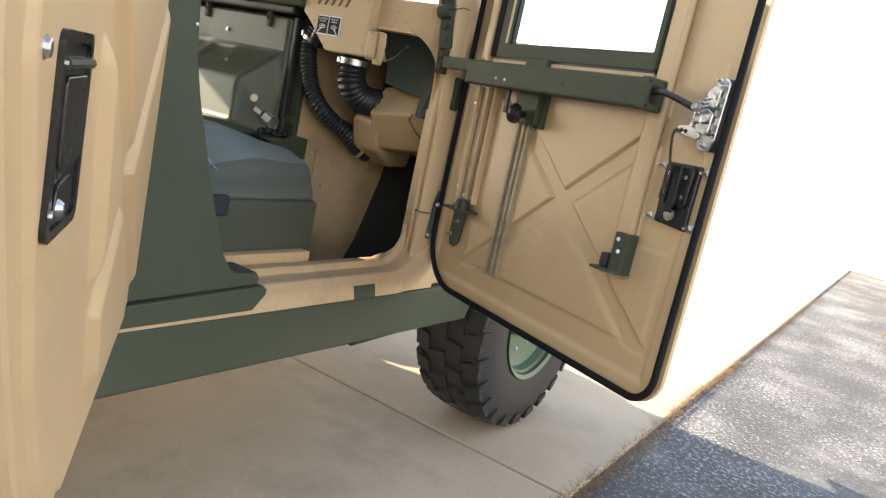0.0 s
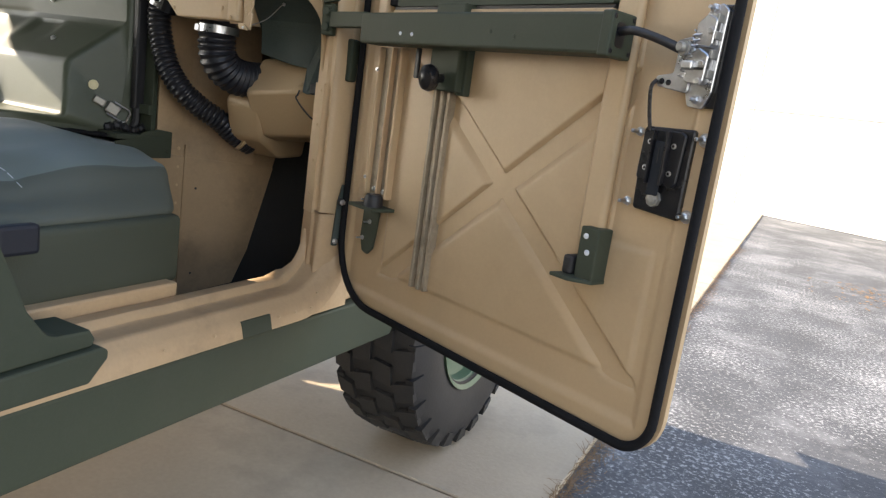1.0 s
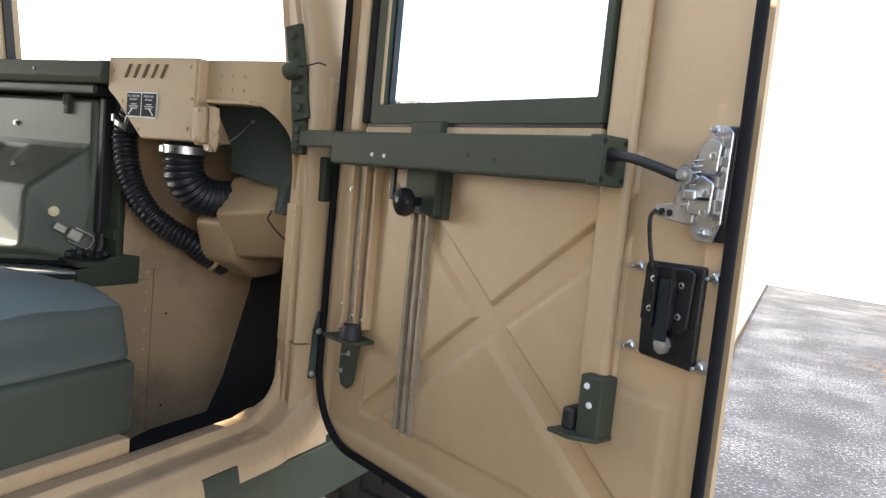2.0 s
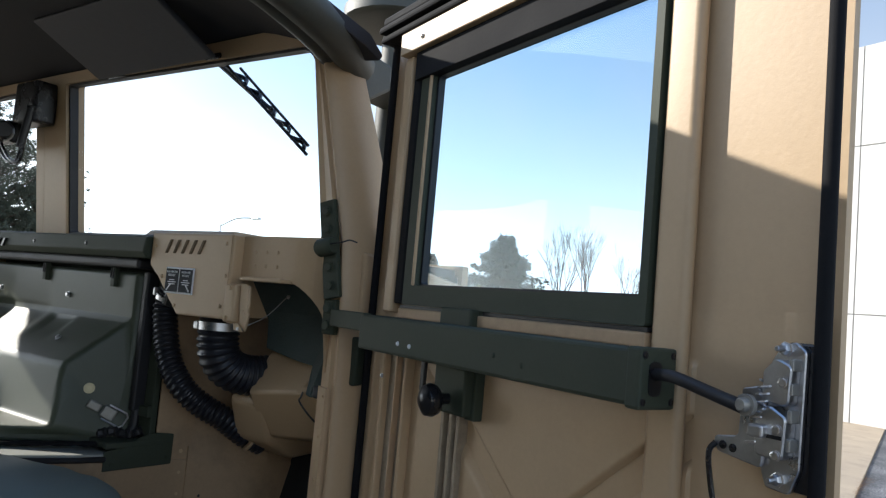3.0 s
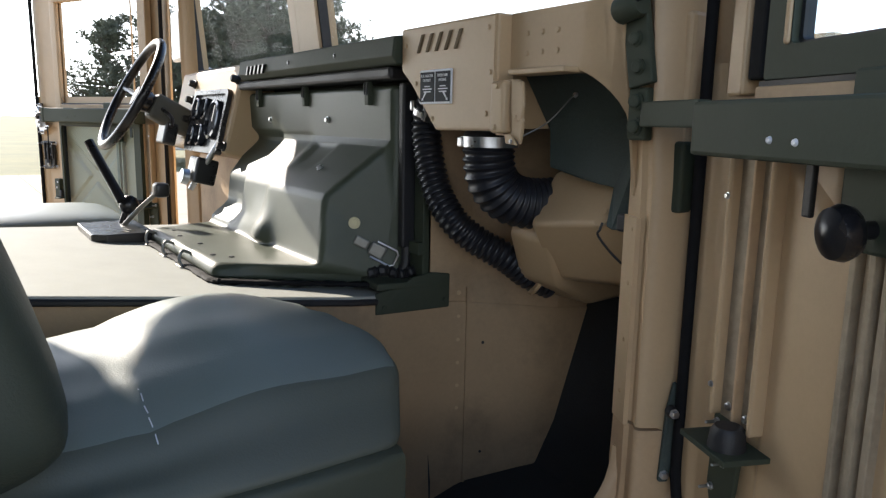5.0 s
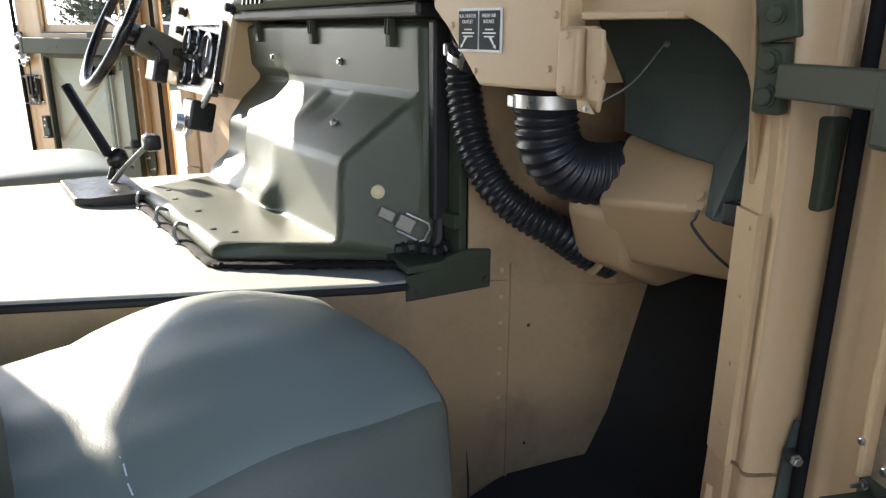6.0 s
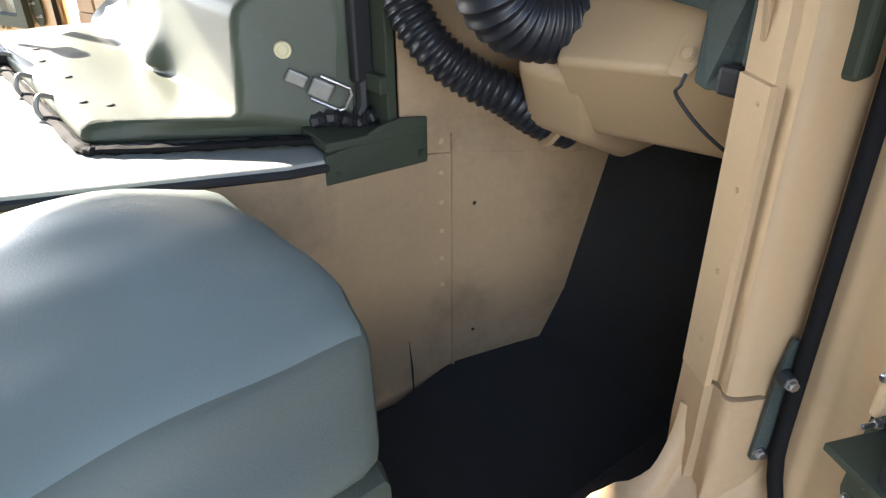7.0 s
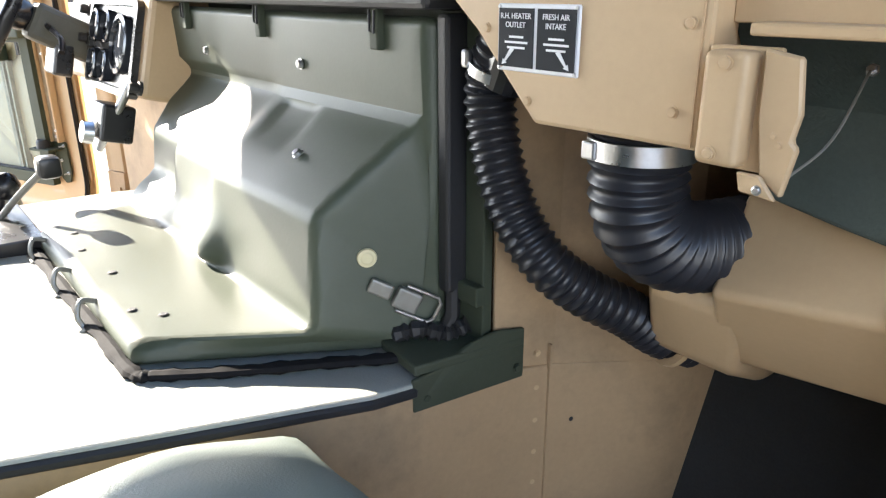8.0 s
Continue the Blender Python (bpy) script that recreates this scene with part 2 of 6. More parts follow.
def ring(outer, inner, a, b, axis="y", bm=None):
    """A plate with a hole: two outlines of equal count, drawn from a to b."""
    own = bmesh.new()

    def at(p, c):
        return {"x": (c, p[0], p[1]), "y": (p[0], c, p[1]), "z": (p[0], p[1], c)}[axis]

    rows = [[own.verts.new(at(p, c)) for p in o] for o, c in ((outer, a), (inner, a), (inner, b), (outer, b))]
    n = len(outer)
    for k in range(4):
        for i in range(n):
            j = (i + 1) % n
            own.faces.new((rows[k][i], rows[k][j], rows[(k + 1) % 4][j], rows[(k + 1) % 4][i]))
    bmesh.ops.recalc_face_normals(own, faces=own.faces)
    return join(bm, own)


def tube(pts, radius, sides=10, closed=False, bm=None, cap=True, wave=None):
    """A pipe along points; radius a number or one per point."""
    own = bmesh.new()
    pts = [Vector(p) for p in pts]
    n = len(pts)
    rows, up = [], None
    for i, p in enumerate(pts):
        if closed:
            t = pts[(i + 1) % n] - pts[i - 1]
        else:
            t = pts[min(i + 1, n - 1)] - pts[max(i - 1, 0)]
        t.normalize()
        if up is None:
            up = t.orthogonal().normalized()
        up = (up - t * up.dot(t)).normalized()
        side = t.cross(up)
        r = radius[i] if isinstance(radius, (list, tuple)) else radius
        rows.append([own.verts.new(p + (up * math.cos(k * math.tau / sides) + side * math.sin(k * math.tau / sides)) * r) for k in range(sides)])
    for i in range(n if closed else n - 1):
        a, b = rows[i], rows[(i + 1) % n]
        off = 0
        if closed and i == n - 1:
            off = min(range(sides), key=lambda q: (a[0].co - b[q].co).length)
        for k in range(sides):
            own.faces.new((a[k], a[(k + 1) % sides], b[(k + 1 + off) % sides], b[(k + off) % sides]))
    if cap and not closed:
        own.faces.new(rows[0][::-1])
        own.faces.new(rows[-1])
    bmesh.ops.recalc_face_normals(own, faces=own.faces)
    return join(bm, own)


def curve_points(ctrl, steps=12):
    """A smooth line through control points."""
    c = [Vector(p) for p in ctrl]
    c = [c[0] * 2 - c[1]] + c + [c[-1] * 2 - c[-2]]
    out = []
    for i in range(1, len(c) - 2):
        for k in range(steps):
            t = k / steps
            p0, p1, p2, p3 = c[i - 1:i + 3]
            out.append(0.5 * (2 * p1 + (p2 - p0) * t + (2 * p0 - 5 * p1 + 4 * p2 - p3) * t * t + (3 * p1 - p0 - 3 * p2 + p3) * t ** 3))
    out.append(c[-2])
    return out


def rod(p, q, r, sides=12, bm=None, bev=0.0):
    own = tube([p, q], r, sides)
    if bev:
        soften(own, bev, 1)
    return join(bm, own)


def lathe(profile, centre, axis, sides=24, bm=None):
    """Turns (radius, height) rows round an axis through centre."""
    own = bmesh.new()
    axis = Vector(axis).normalized()
    u = axis.orthogonal().normalized()
    v = axis.cross(u)
    c = Vector(centre)
    rows = []
    for r, h in profile:
        rows.append([own.verts.new(c + axis * h + (u * math.cos(k * math.tau / sides) + v * math.sin(k * math.tau / sides)) * max(r, 1e-4)) for k in range(sides)])
    for a, b in zip(rows, rows[1:]):
        for k in range(sides):
            own.faces.new((a[k], a[(k + 1) % sides], b[(k + 1) % sides], b[k]))
    bmesh.ops.recalc_face_normals(own, faces=own.faces)
    return join(bm, own)


def bolt(p, axis, r=0.008, h=0.006, bm=None):
    """A bolt head: washer and hexagon."""
    p, axis = Vector(p), Vector(axis).normalized()
    own = lathe([(0, 0), (r * 1.25, 0), (r * 1.25, h * 0.3), (r, h * 0.35), (r, h * 0.9), (r * 0.8, h), (0, h)], p, axis, 10)
    return join(bm, own)


def smooth_step(a, b, v):
    t = min(max((v - a) / (b - a), 0), 1)
    return t * t * (3 - 2 * t)


HEADS = {}


def studs(name, places, axis, parent, material, r=0.007, h=0.006, stem=0.0):
    """Bolt heads, nuts or rivets, each an object of its own on one shared mesh."""
    key = (name, material.name, r, h, stem)
    if key not in HEADS:
        bm = lathe([(0, 0), (r * 1.3, 0), (r * 1.3, h * 0.25), (r, h * 0.3), (r, h * 0.85), (r * 0.75, h), (0, h)], (0, 0, 0), (0, 0, 1), 6 if name == "nut" else 10)
        if stem:
            lathe([(r * 0.5, h), (r * 0.5, h + stem), (r * 0.35, h + stem + 0.001), (0, h + stem + 0.001)], (0, 0, 0), (0, 0, 1), 8, bm)
        me = bpy.data.meshes.new(name)
        bm.to_mesh(me)
        bm.free()
        me.materials.append(material)
        HEADS[key] = me
    turn = Vector((0, 0, 1)).rotation_difference(Vector(axis)).to_matrix().to_4x4()
    for p in places:
        ob = new(name, HEADS[key])
        ob.parent = parent
        ob.matrix_local = Matrix.Translation(p) @ turn


def lettering(text, size, m, parent, material):
    cu = bpy.data.curves.new("lettering", "FONT")
    cu.body, cu.size, cu.align_x, cu.extrude = text, size, "CENTER", 0.0002
    ob = new("tmp_text", cu)
    me = bpy.data.meshes.new_from_object(ob)
    bpy.data.objects.remove(ob)
    bpy.data.curves.remove(cu)
    me.materials.append(material)
    t = new("lettering", me)
    t.parent = parent
    t.matrix_local = m
    return t


# ---- the yard ----
YARD = pose(1.452, 2.035, 0, 0, 0, 0.4)


def yard():
    bm = bmesh.new()
    bmesh.ops.create_grid(bm, x_segments=40, y_segments=40, size=600)
    for v in bm.verts:
        v.co.z = -0.06
    ground = tagged(part("ground", bm, GRASS), "flat winter grass field round the yard", "ground", kind="structure")
    asphalt = part("road", box(-0.02, 14, -30, 12.5, -0.30, -0.018), ASPHALT, m=YARD)
    tagged(asphalt, "weathered grey asphalt strip with pale worn patches", "asphalt", kind="structure")
    base = part("pavement", box(-16, -0.005, -30, 16, -0.28, -0.02), CONCRETE, m=YARD)
    tagged(base, "pale concrete yard in large slabs with joints", "pavement", kind="structure")
    slabs = {}
    for ix in range(4):
        for iy in range(-4, 4):
            if iy == 3:
                y0, y1 = 12.0, 15.8
            else:
                y0, y1 = iy * 4.0, iy * 4.0 + 4.0
            x1, x0 = -ix * 4.0, -ix * 4.0 - 4.0
            key = (round(y1 - y0, 2))
            if key not in slabs:
                own = box(-2 + 0.005, 2 - 0.005, -(y1 - y0) / 2 + 0.005, (y1 - y0) / 2 - 0.005, -0.15, 0.0, 0.004, 1)
                ob = part("slab", own, CONCRETE, base)
                slabs[key] = ob.data
            else:
                ob = new("slab", slabs[key])
                ob.parent = base
            ob.location = ((x0 + x1) / 2, (y0 + y1) / 2, 0)


def building():
    """A long white panel wall across the end of the yard."""
    m = pose(0.84, 13.55, 0, 0, 0, -22.0)
    wall = part("wall_north", box(-2.45, 16, 0.02, 0.5, -0.05, 6.0), JOINT, m=m)
    tagged(wall, "white painted concrete panel wall of a building", "wall", kind="structure")
    cols = [-2.45, 0.05, 2.55, 5.05, 7.55, 10.05, 12.55, 16]
    rows = [-0.02, 1.67, 4.35, 6.0]
    for c0, c1 in zip(cols, cols[1:]):
        for r0, r1 in zip(rows, rows[1:]):
            part("panel", box(c0 + 0.009, c1 - 0.009, 0.0, 0.03, r0 + 0.009, r1 - 0.009, 0.003, 1), WALL_WHITE, wall)


# ---- the truck ----
BLOCKS = {}


def wheel(truck, x, y, flip=1):
    c, R, W = Vector((x, y, 0.425)), 0.425, 0.27
    prof = [(0.215, -W * 0.42), (0.25, -W * 0.47), (0.32, -W * 0.50), (0.375, -W * 0.48), (0.405, -W * 0.43), (0.413, -W * 0.25), (0.415, 0),
            (0.413, W * 0.25), (0.405, W * 0.43), (0.375, W * 0.48), (0.32, W * 0.50), (0.25, W * 0.47), (0.215, W * 0.42)]
    bm = lathe(prof, c, (1, 0, 0), 56)
    hub = part("wheel", lathe([(0, 0.08), (0.06, 0.08), (0.07, 0.05), (0.09, 0.045), (0.10, 0.02), (0.10, -0.08), (0, -0.08)], c + Vector((flip * 0.02, 0, 0)), (flip, 0, 0), 24), RIM, truck, "off-road wheel with a green steel rim", True)
    part("tyre", bm, TYRE, hub, "black mud tyre with chunky tread blocks", True)
    lug = 26
    rows = [(w0 * W, w1 * W, lean, 0.5 if k % 2 else 0.0) for k, (w0, w1, lean) in enumerate(((-0.46, -0.26, 0.25), (-0.22, -0.02, -0.3), (0.02, 0.22, 0.3), (0.26, 0.46, -0.25)))]
    for k, (a, b, lean, off) in enumerate(rows + [(-1, 0, 0, 0.75), (1, 0, 0, 0.25)]):
        if k not in BLOCKS:
            own = bmesh.new()
            bmesh.ops.create_cube(own, size=1)
            for v in own.verts:
                if k < 4:
                    f = v.co.x + 0.5
                    px = a + (b - a) * f
                    t = v.co.y * 2 * (0.034 if v.co.z < 0 else 0.030) / R + lean * (f - 0.5) * 0.08
                    r = R - 0.025 if v.co.z < 0 else R - (0.008 if abs(px) > 0.43 * W else 0)
                else:
                    px = a * (W * (0.492 if v.co.z < 0 else 0.455) + (0.004 if v.co.x > 0 else -0.02))
                    t = v.co.y * 0.10
                    r = R - 0.055 if v.co.z < 0 else R - 0.010
                v.co = Vector((px, math.cos(t) * r, math.sin(t) * r))
            bmesh.ops.recalc_face_normals(own, faces=own.faces)
            BLOCKS[k] = bpy.data.meshes.new("tread_block")
            own.to_mesh(BLOCKS[k])
            own.free()
            BLOCKS[k].materials.append(TYRE)
        for n in range(lug):
            ob = new("tread_block", BLOCKS[k])
            ob.parent = hub
            ob.matrix_local = Matrix.Translation(c) @ Matrix.Rotation((n + off) * math.tau / lug, 4, "X")
    rim = lathe([(0.222, 0.122), (0.236, 0.130), (0.232, 0.118), (0.212, 0.105), (0.205, 0.075), (0.18, 0.06), (0.10, 0.04), (0.0, 0.04)], c, (flip, 0, 0), 40)
    part("rim", rim, RIM, hub, smooth=True)
    studs("wheel_nut", [c + Vector((flip * 0.045, math.cos(k * math.tau / 12) * 0.15, math.sin(k * math.tau / 12) * 0.15)) for k in range(12)], (flip, 0, 0), hub, STEEL, 0.009, 0.012)


# how much further the driver's side lies from the windshield divider
FAR = 0.07
# how far the lower flanks sit in and down
INSET, LOWER = 0.037, -0.028


def side_frame(truck, s):
    """Sill, door posts and lower flank of one side; s is 1 on the passenger's side."""
    def X(a, b):
        a, b = a - INSET, b - INSET
        return (a, b) if s > 0 else (-b - FAR, -a - FAR)

    def one(a):
        return a if s > 0 else -a - FAR
    x0, x1 = X(1.05, 1.082)
    part("rocker_panel", prism([(-1.35, 0.460), (1.875, 0.460), (1.90, 0.515), (1.90, 0.578), (-1.35, 0.578)], x0, x1, "x", 0.006), GREEN, truck, "olive green rocker panel")
    # the sill, one pressed strip that sweeps round the lower corner of the doorway
    base = 0.660 + LOWER
    path = rounded([(0.55, base), (1.598, base), (1.600, 0.744)], [0, 0.110, 0], 14)
    path = [(0.55 + 0.06 * k, base) for k in range(15)] + path[1:]
    section = [(0.962, 0.045), (0.962, -0.006), (0.972, -0.013), (0.990, -0.015), (1.003, -0.0145), (1.009, -0.009), (1.012, -0.001), (1.018, 0.002), (1.046, 0.001), (1.054, 0.002), (1.059, 0.005), (1.064, 0.012), (1.071, 0.017), (1.078, 0.025), (1.082, 0.036), (1.086, 0.052), (1.030, 0.052)]
    bm = bmesh.new()
    rows = []
    for i, p in enumerate(path):
        q0, q1 = path[max(i - 1, 0)], path[min(i + 1, len(path) - 1)]
        d = Vector((q1[0] - q0[0], q1[1] - q0[1])).normalized()
        worn = 0.0012 * math.sin(i * 2.1) * math.sin(i * 0.7)
        lip = 0.925 + 0.034 * smooth_step(0.20, 0.75, d.y)
        rows.append([bm.verts.new((one(max(x - INSET, lip)), p[0] + d.y * n, p[1] - d.x * n + (worn if n < 0 else 0))) for x, n in section])
    for p, q in zip(rows, rows[1:]):
        for k in range(len(p)):
            bm.faces.new((p[k], p[(k + 1) % len(p)], q[(k + 1) % len(p)], q[k]))
    bm.faces.new(rows[0])
    bm.faces.new(rows[-1])
    bmesh.ops.recalc_face_normals(bm, faces=bm.faces)
    part("sill", bm, TAN_WORN, truck, "tan pressed door sill with worn paint", True)
    bend = rounded([(1.40, 0.598), (1.632, 0.598), (1.634, 0.795)], [0, 0.144, 0], 14)
    x0, x1 = X(1.03, 1.0805)
    part("sill_corner", prism([(1.40, 0.581), (1.652, 0.581), (1.652, 0.795)] + bend[::-1], x0, x1, "x"), TAN_WORN, truck)
    # the front door post, fluted, leaning in above the belt line
    low = [(0.925, 1.70), (0.948, 1.600), (0.983, 1.581), (0.990, 1.5835), (0.995, 1.5815), (1.000, 1.5765), (1.005, 1.574), (1.010, 1.5755), (1.015, 1.582), (1.020, 1.591), (1.036, 1.622), (1.036, 1.70)]
    high = [(0.875, 1.62), (0.880, 1.565), (0.898, 1.555), (0.904, 1.5585), (0.909, 1.5555), (0.914, 1.549), (0.919, 1.546), (0.924, 1.548), (0.929, 1.553), (0.933, 1.557), (0.947, 1.580), (0.948, 1.62)]

    def loft(sections):
        bm = bmesh.new()
        rows = [[bm.verts.new((one(a), b, z)) for a, b in pts] for pts, z in sections]
        for p, q in zip(rows, rows[1:]):
            for k in range(len(p)):
                bm.faces.new((p[k], p[(k + 1) % len(p)], q[(k + 1) % len(p)], q[k]))
        bm.faces.new(rows[0])
        bm.faces.new(rows[-1])
        bmesh.ops.recalc_face_normals(bm, faces=bm.faces)
        return bm
    mid = [(a - 0.012, b - 0.004) for a, b in low]
    if s < 0:
        # the driver's upper post is hidden behind the windshield frame
        mid, high = [(a, min(b, 1.605)) for a, b in mid], [(a, min(b, 1.585)) for a, b in high]
    part("door_post", loft([(low, 0.79), (low, 1.10), (mid, 1.32), (high, 1.672)]), TAN, truck, "tan fluted front door post", True)
    # its foot laps over it, a sheet proud, scuffed and dented towards the sill
    def grown(k, dent):
        return [(a + (0.002 if a > 0.99 else -0.001), b - 0.0025 - k * (0.006 if a > 0.99 else 0.002) + dent * math.sin(a * 260) * 0.002) for a, b in low]
    part("door_post", loft([(grown(1, 0), 0.610), (grown(0.7, 1), 0.665), (grown(0.4, -1), 0.720), (grown(0, 0), 0.787)]), TAN_WORN, truck, "scuffed tan foot of the door post", True)
    # cowl flank and fender, forward of the doorway
    x0, x1 = X(0.985, 1.064)
    part("cowl_side", prism([(1.60, 0.582), (1.80, 0.582), (1.86, 0.72), (1.95, 0.95), (2.1, 1.05), (2.1, 1.24), (1.66, 1.30), (1.60, 1.30)], x0, x1, "x", 0.006), TAN, truck)
    x0, x1 = X(0.60, 1.08)
    arch = [(2.02, 1.24), (2.02, 1.06)] + [(2.33 - 0.55 * math.cos(a), 0.50 + 0.55 * math.sin(a)) for a in np.linspace(1.2, math.pi - 0.5, 10)] + [(2.62, 0.80), (2.575, 1.01)]
    part("fender", prism(arch, x0, x1, "x", 0.01), TAN, truck)
    # rear door post with its green cover plate
    x0, x1 = X(1.0, 1.083)
    post = rounded([(0.70, 0.630), (1.012, 0.640), (1.017, 0.652), (1.008, 0.667), (0.945, 0.670), (0.915, 0.712), (0.880, 0.800), (0.845, 0.900), (0.815, 0.990), (0.795, 1.07), (0.780, 1.24), (0.770, 1.66), (0.70, 1.66)], [0, 0.006, 0.006, 0.006, 0.03, 0.04, 0.1, 0.2, 0.2, 0.1, 0.1, 0, 0], 5)
    if s < 0:
        # on the driver's side the upper post stands farther back, under the roof bow
        post = [(a, min(b, 1.10)) for a, b in post]
        part("centre_post", box(x0, x1, 0.44, 0.585, 1.05, 1.67, 0.006), GREEN, truck)
    part("centre_post", prism(post, x0, x1, "x", 0.006), GREEN, truck, "olive green centre post", True)
    x0, x1 = X(1.05, 1.094)
    foot = rounded([(0.70, 0.588), (1.000, 0.590), (1.030, 0.622), (1.030, 0.634), (1.020, 0.641), (0.70, 0.629)], [0, 0.008, 0.008, 0.005, 0.004, 0], 3)
    part("post_foot", prism(foot, x0, x1, "x", 0.004), GREEN, truck)
    # rear flank of the cab
    x0, x1 = X(1.0, 1.078)
    part("flank", prism([(-1.9, 0.582), (-0.12, 0.582), (-0.12, 1.66), (-1.9, 1.66)], x0, x1, "x", 0.01), TAN, truck)


def small_patch(truck):
    part("tread_plate", prism([(1.033, 0.5805), (1.0502, 0.5805), (1.0462, 0.597), (1.0422, 0.6100), (1.023, 0.6100)], 1.322, 1.400, "y"), GREEN, truck, "small olive plate on the sill")


def cab(truck):
    # floor, toe board and fire wall
    part("cab_floor", box(-0.98, 0.91, -1.3, 1.66, 0.385, 0.415), MAT, truck, "black rubber mat on the cab floor")
    for s in (1, -1):
        x0, x1 = (0.50, 0.945) if s > 0 else (-1.000, -0.56)
        part("toe_board", prism([(1.48, 0.395), (1.50, 0.4175), (1.80, 0.497), (1.905, 0.82), (1.955, 0.97), (1.975, 0.97), (1.975, 0.42)], x0, x1, "x", 0.004), MAT, truck, "black matted toe board")
        x0, x1 = (0.932, 0.972) if s > 0 else (-1.042, -1.002)
        part("kick_panel", box(x0, x1, 1.62, 2.0, 0.42, 1.30, 0.004), DARK_GREEN, truck)
        x0, x1 = (0.880, 1.010) if s > 0 else (-1.080, -0.950)
        part("floor_side", box(x0, x1, -1.3, 1.97, 0.47, 0.582, 0.004), MAT, truck)
    part("fire_wall", box(-1.06, 0.99, 1.975, 2.0, 0.40, 1.31), TAN_WORN, truck, "tan fire wall")
    part("cowl_top", box(-1.05, 0.98, 1.662, 2.03, 1.262, 1.284), GREEN, truck)
    part("inner_bulkhead", box(-0.46, 0.476, 1.622, 1.64, 0.60, 1.262), GREEN, truck)
    # the liner that slopes down behind the dashboard
    part("cowl_liner", prism([(1.602, 1.240), (1.612, 1.246), (1.72, 1.085), (1.80, 0.99), (1.79, 0.985), (1.71, 1.080)], 0.73, 0.946, "x", 0.002), DARK_GREEN, truck, "dark green padded liner behind the dashboard")

    def slope(bm):
        for v in bm.verts:
            if v.co.z > 0.8:
                v.co.z -= 0.075 * (v.co.y - 1.19)
        return bm
    half = [(0.335, -1.3), (0.345, 0.90), (0.472, 1.44), (0.478, 1.52), (0.488, 1.60), (0.508, 1.68), (0.556, 1.77), (0.592, 1.83), (0.60, 1.97)]
    pts = half + [(-a - FAR, b) for a, b in half[::-1]]
    t = part("tunnel", slope(prism(pts, 0.38, 0.868, "z", 0.006)), TUNNEL, truck, "tan engine tunnel with scuffed, riveted sides", True)
    part("tunnel_mat", slope(prism([(0.337, -1.3), (0.347, 0.90), (0.474, 1.44), (0.480, 1.56), (-0.550, 1.56), (-0.544, 1.44), (-0.417, 0.90), (-0.407, -1.3)], 0.870, 0.880, "z", 0.003)), GREY_MAT, t, "pale grey mat on the tunnel")
    part("mat_edge", slope(prism([(0.329, -1.3), (0.342, -1.3), (0.352, 0.90), (0.479, 1.44), (0.482, 1.495), (0.470, 1.495), (0.466, 1.44), (0.339, 0.90)], 0.864, 0.8755, "z", 0.003, 1)), RUBBER, t)
    out = Vector((1, -0.29, 0))
    studs("rivet", [(0.4925, 1.629, 0.777 - k * 0.047) for k in range(5)] + [(0.5005, 1.656, 0.850 - k * 0.046) for k in range(6)], out, t, TAN, 0.0036, 0.002)
    seam = prism([(0.5045, 1.6700), (0.5090, 1.6700), (0.5100, 1.6725), (0.5050, 1.6725)], 0.43, 0.86, "z")
    part("seam", seam, TUNNEL, t)
    studs("rivet", [(0.4725, 1.492, 0.72), (0.520, 1.702, 0.750), (0.520, 1.703, 0.525)], out, t, RUBBER, 0.0025, 0.001)
    part("tear", prism([(1.600, 0.530), (1.612, 0.412), (1.604, 0.412)], 0.4860, 0.4895, "x"), MAT, t, "dark tear in the lining")
    for y0, z0, y1, z1 in ((1.572, 0.470, 1.578, 0.440), (1.580, 0.462, 1.588, 0.470), (1.570, 0.806, 1.562, 0.796)):
        part("scuff", prism([(y0, z0), (y0 + 0.003, z0), (y1 + 0.002, z1), (y1, z1)], 0.470, 0.4738 + max(y0 - 1.52, 0) * 0.15 + 0.0012, "x"), MAT, t)
    rise = [(0.481, 1.604), (0.505, 1.68), (0.553, 1.77), (0.589, 1.83), (0.597, 1.972), (0.42, 1.972), (0.42, 1.645), (0.478, 1.604)]
    part("tunnel_rise", prism(rise, 0.80, 1.260, "z"), TUNNEL, t)
    # olive corner plate at the end of the tunnel mat
    bm = prism([(1.490, 0.822), (1.637, 0.824), (1.637, 0.888), (1.600, 0.893), (1.565, 0.886), (1.53, 0.868), (1.490, 0.862)], 0.4725, 0.4785, "x", 0.002)
    for v in bm.verts:
        v.co.x += max(v.co.y - 1.515, 0) * 0.155
    cp = part("corner_plate", bm, GREEN, truck, "olive corner plate with rivets")
    part("corner_plate", prism([(0.40, 1.50), (0.478, 1.492), (0.498, 1.636), (0.42, 1.66)], 0.866, 0.8785, "z", 0.003), GREEN, cp)
    studs("rivet", [(0.4785, 1.507, 0.835), (0.4795, 1.53, 0.835), (0.498, 1.625, 0.84)], (1, 0, 0), cp, GREEN, 0.0045, 0.003)
    part("rear_bulkhead", box(-1.07, 1.0, -1.35, -1.31, 0.40, 1.72), GREEN, truck)


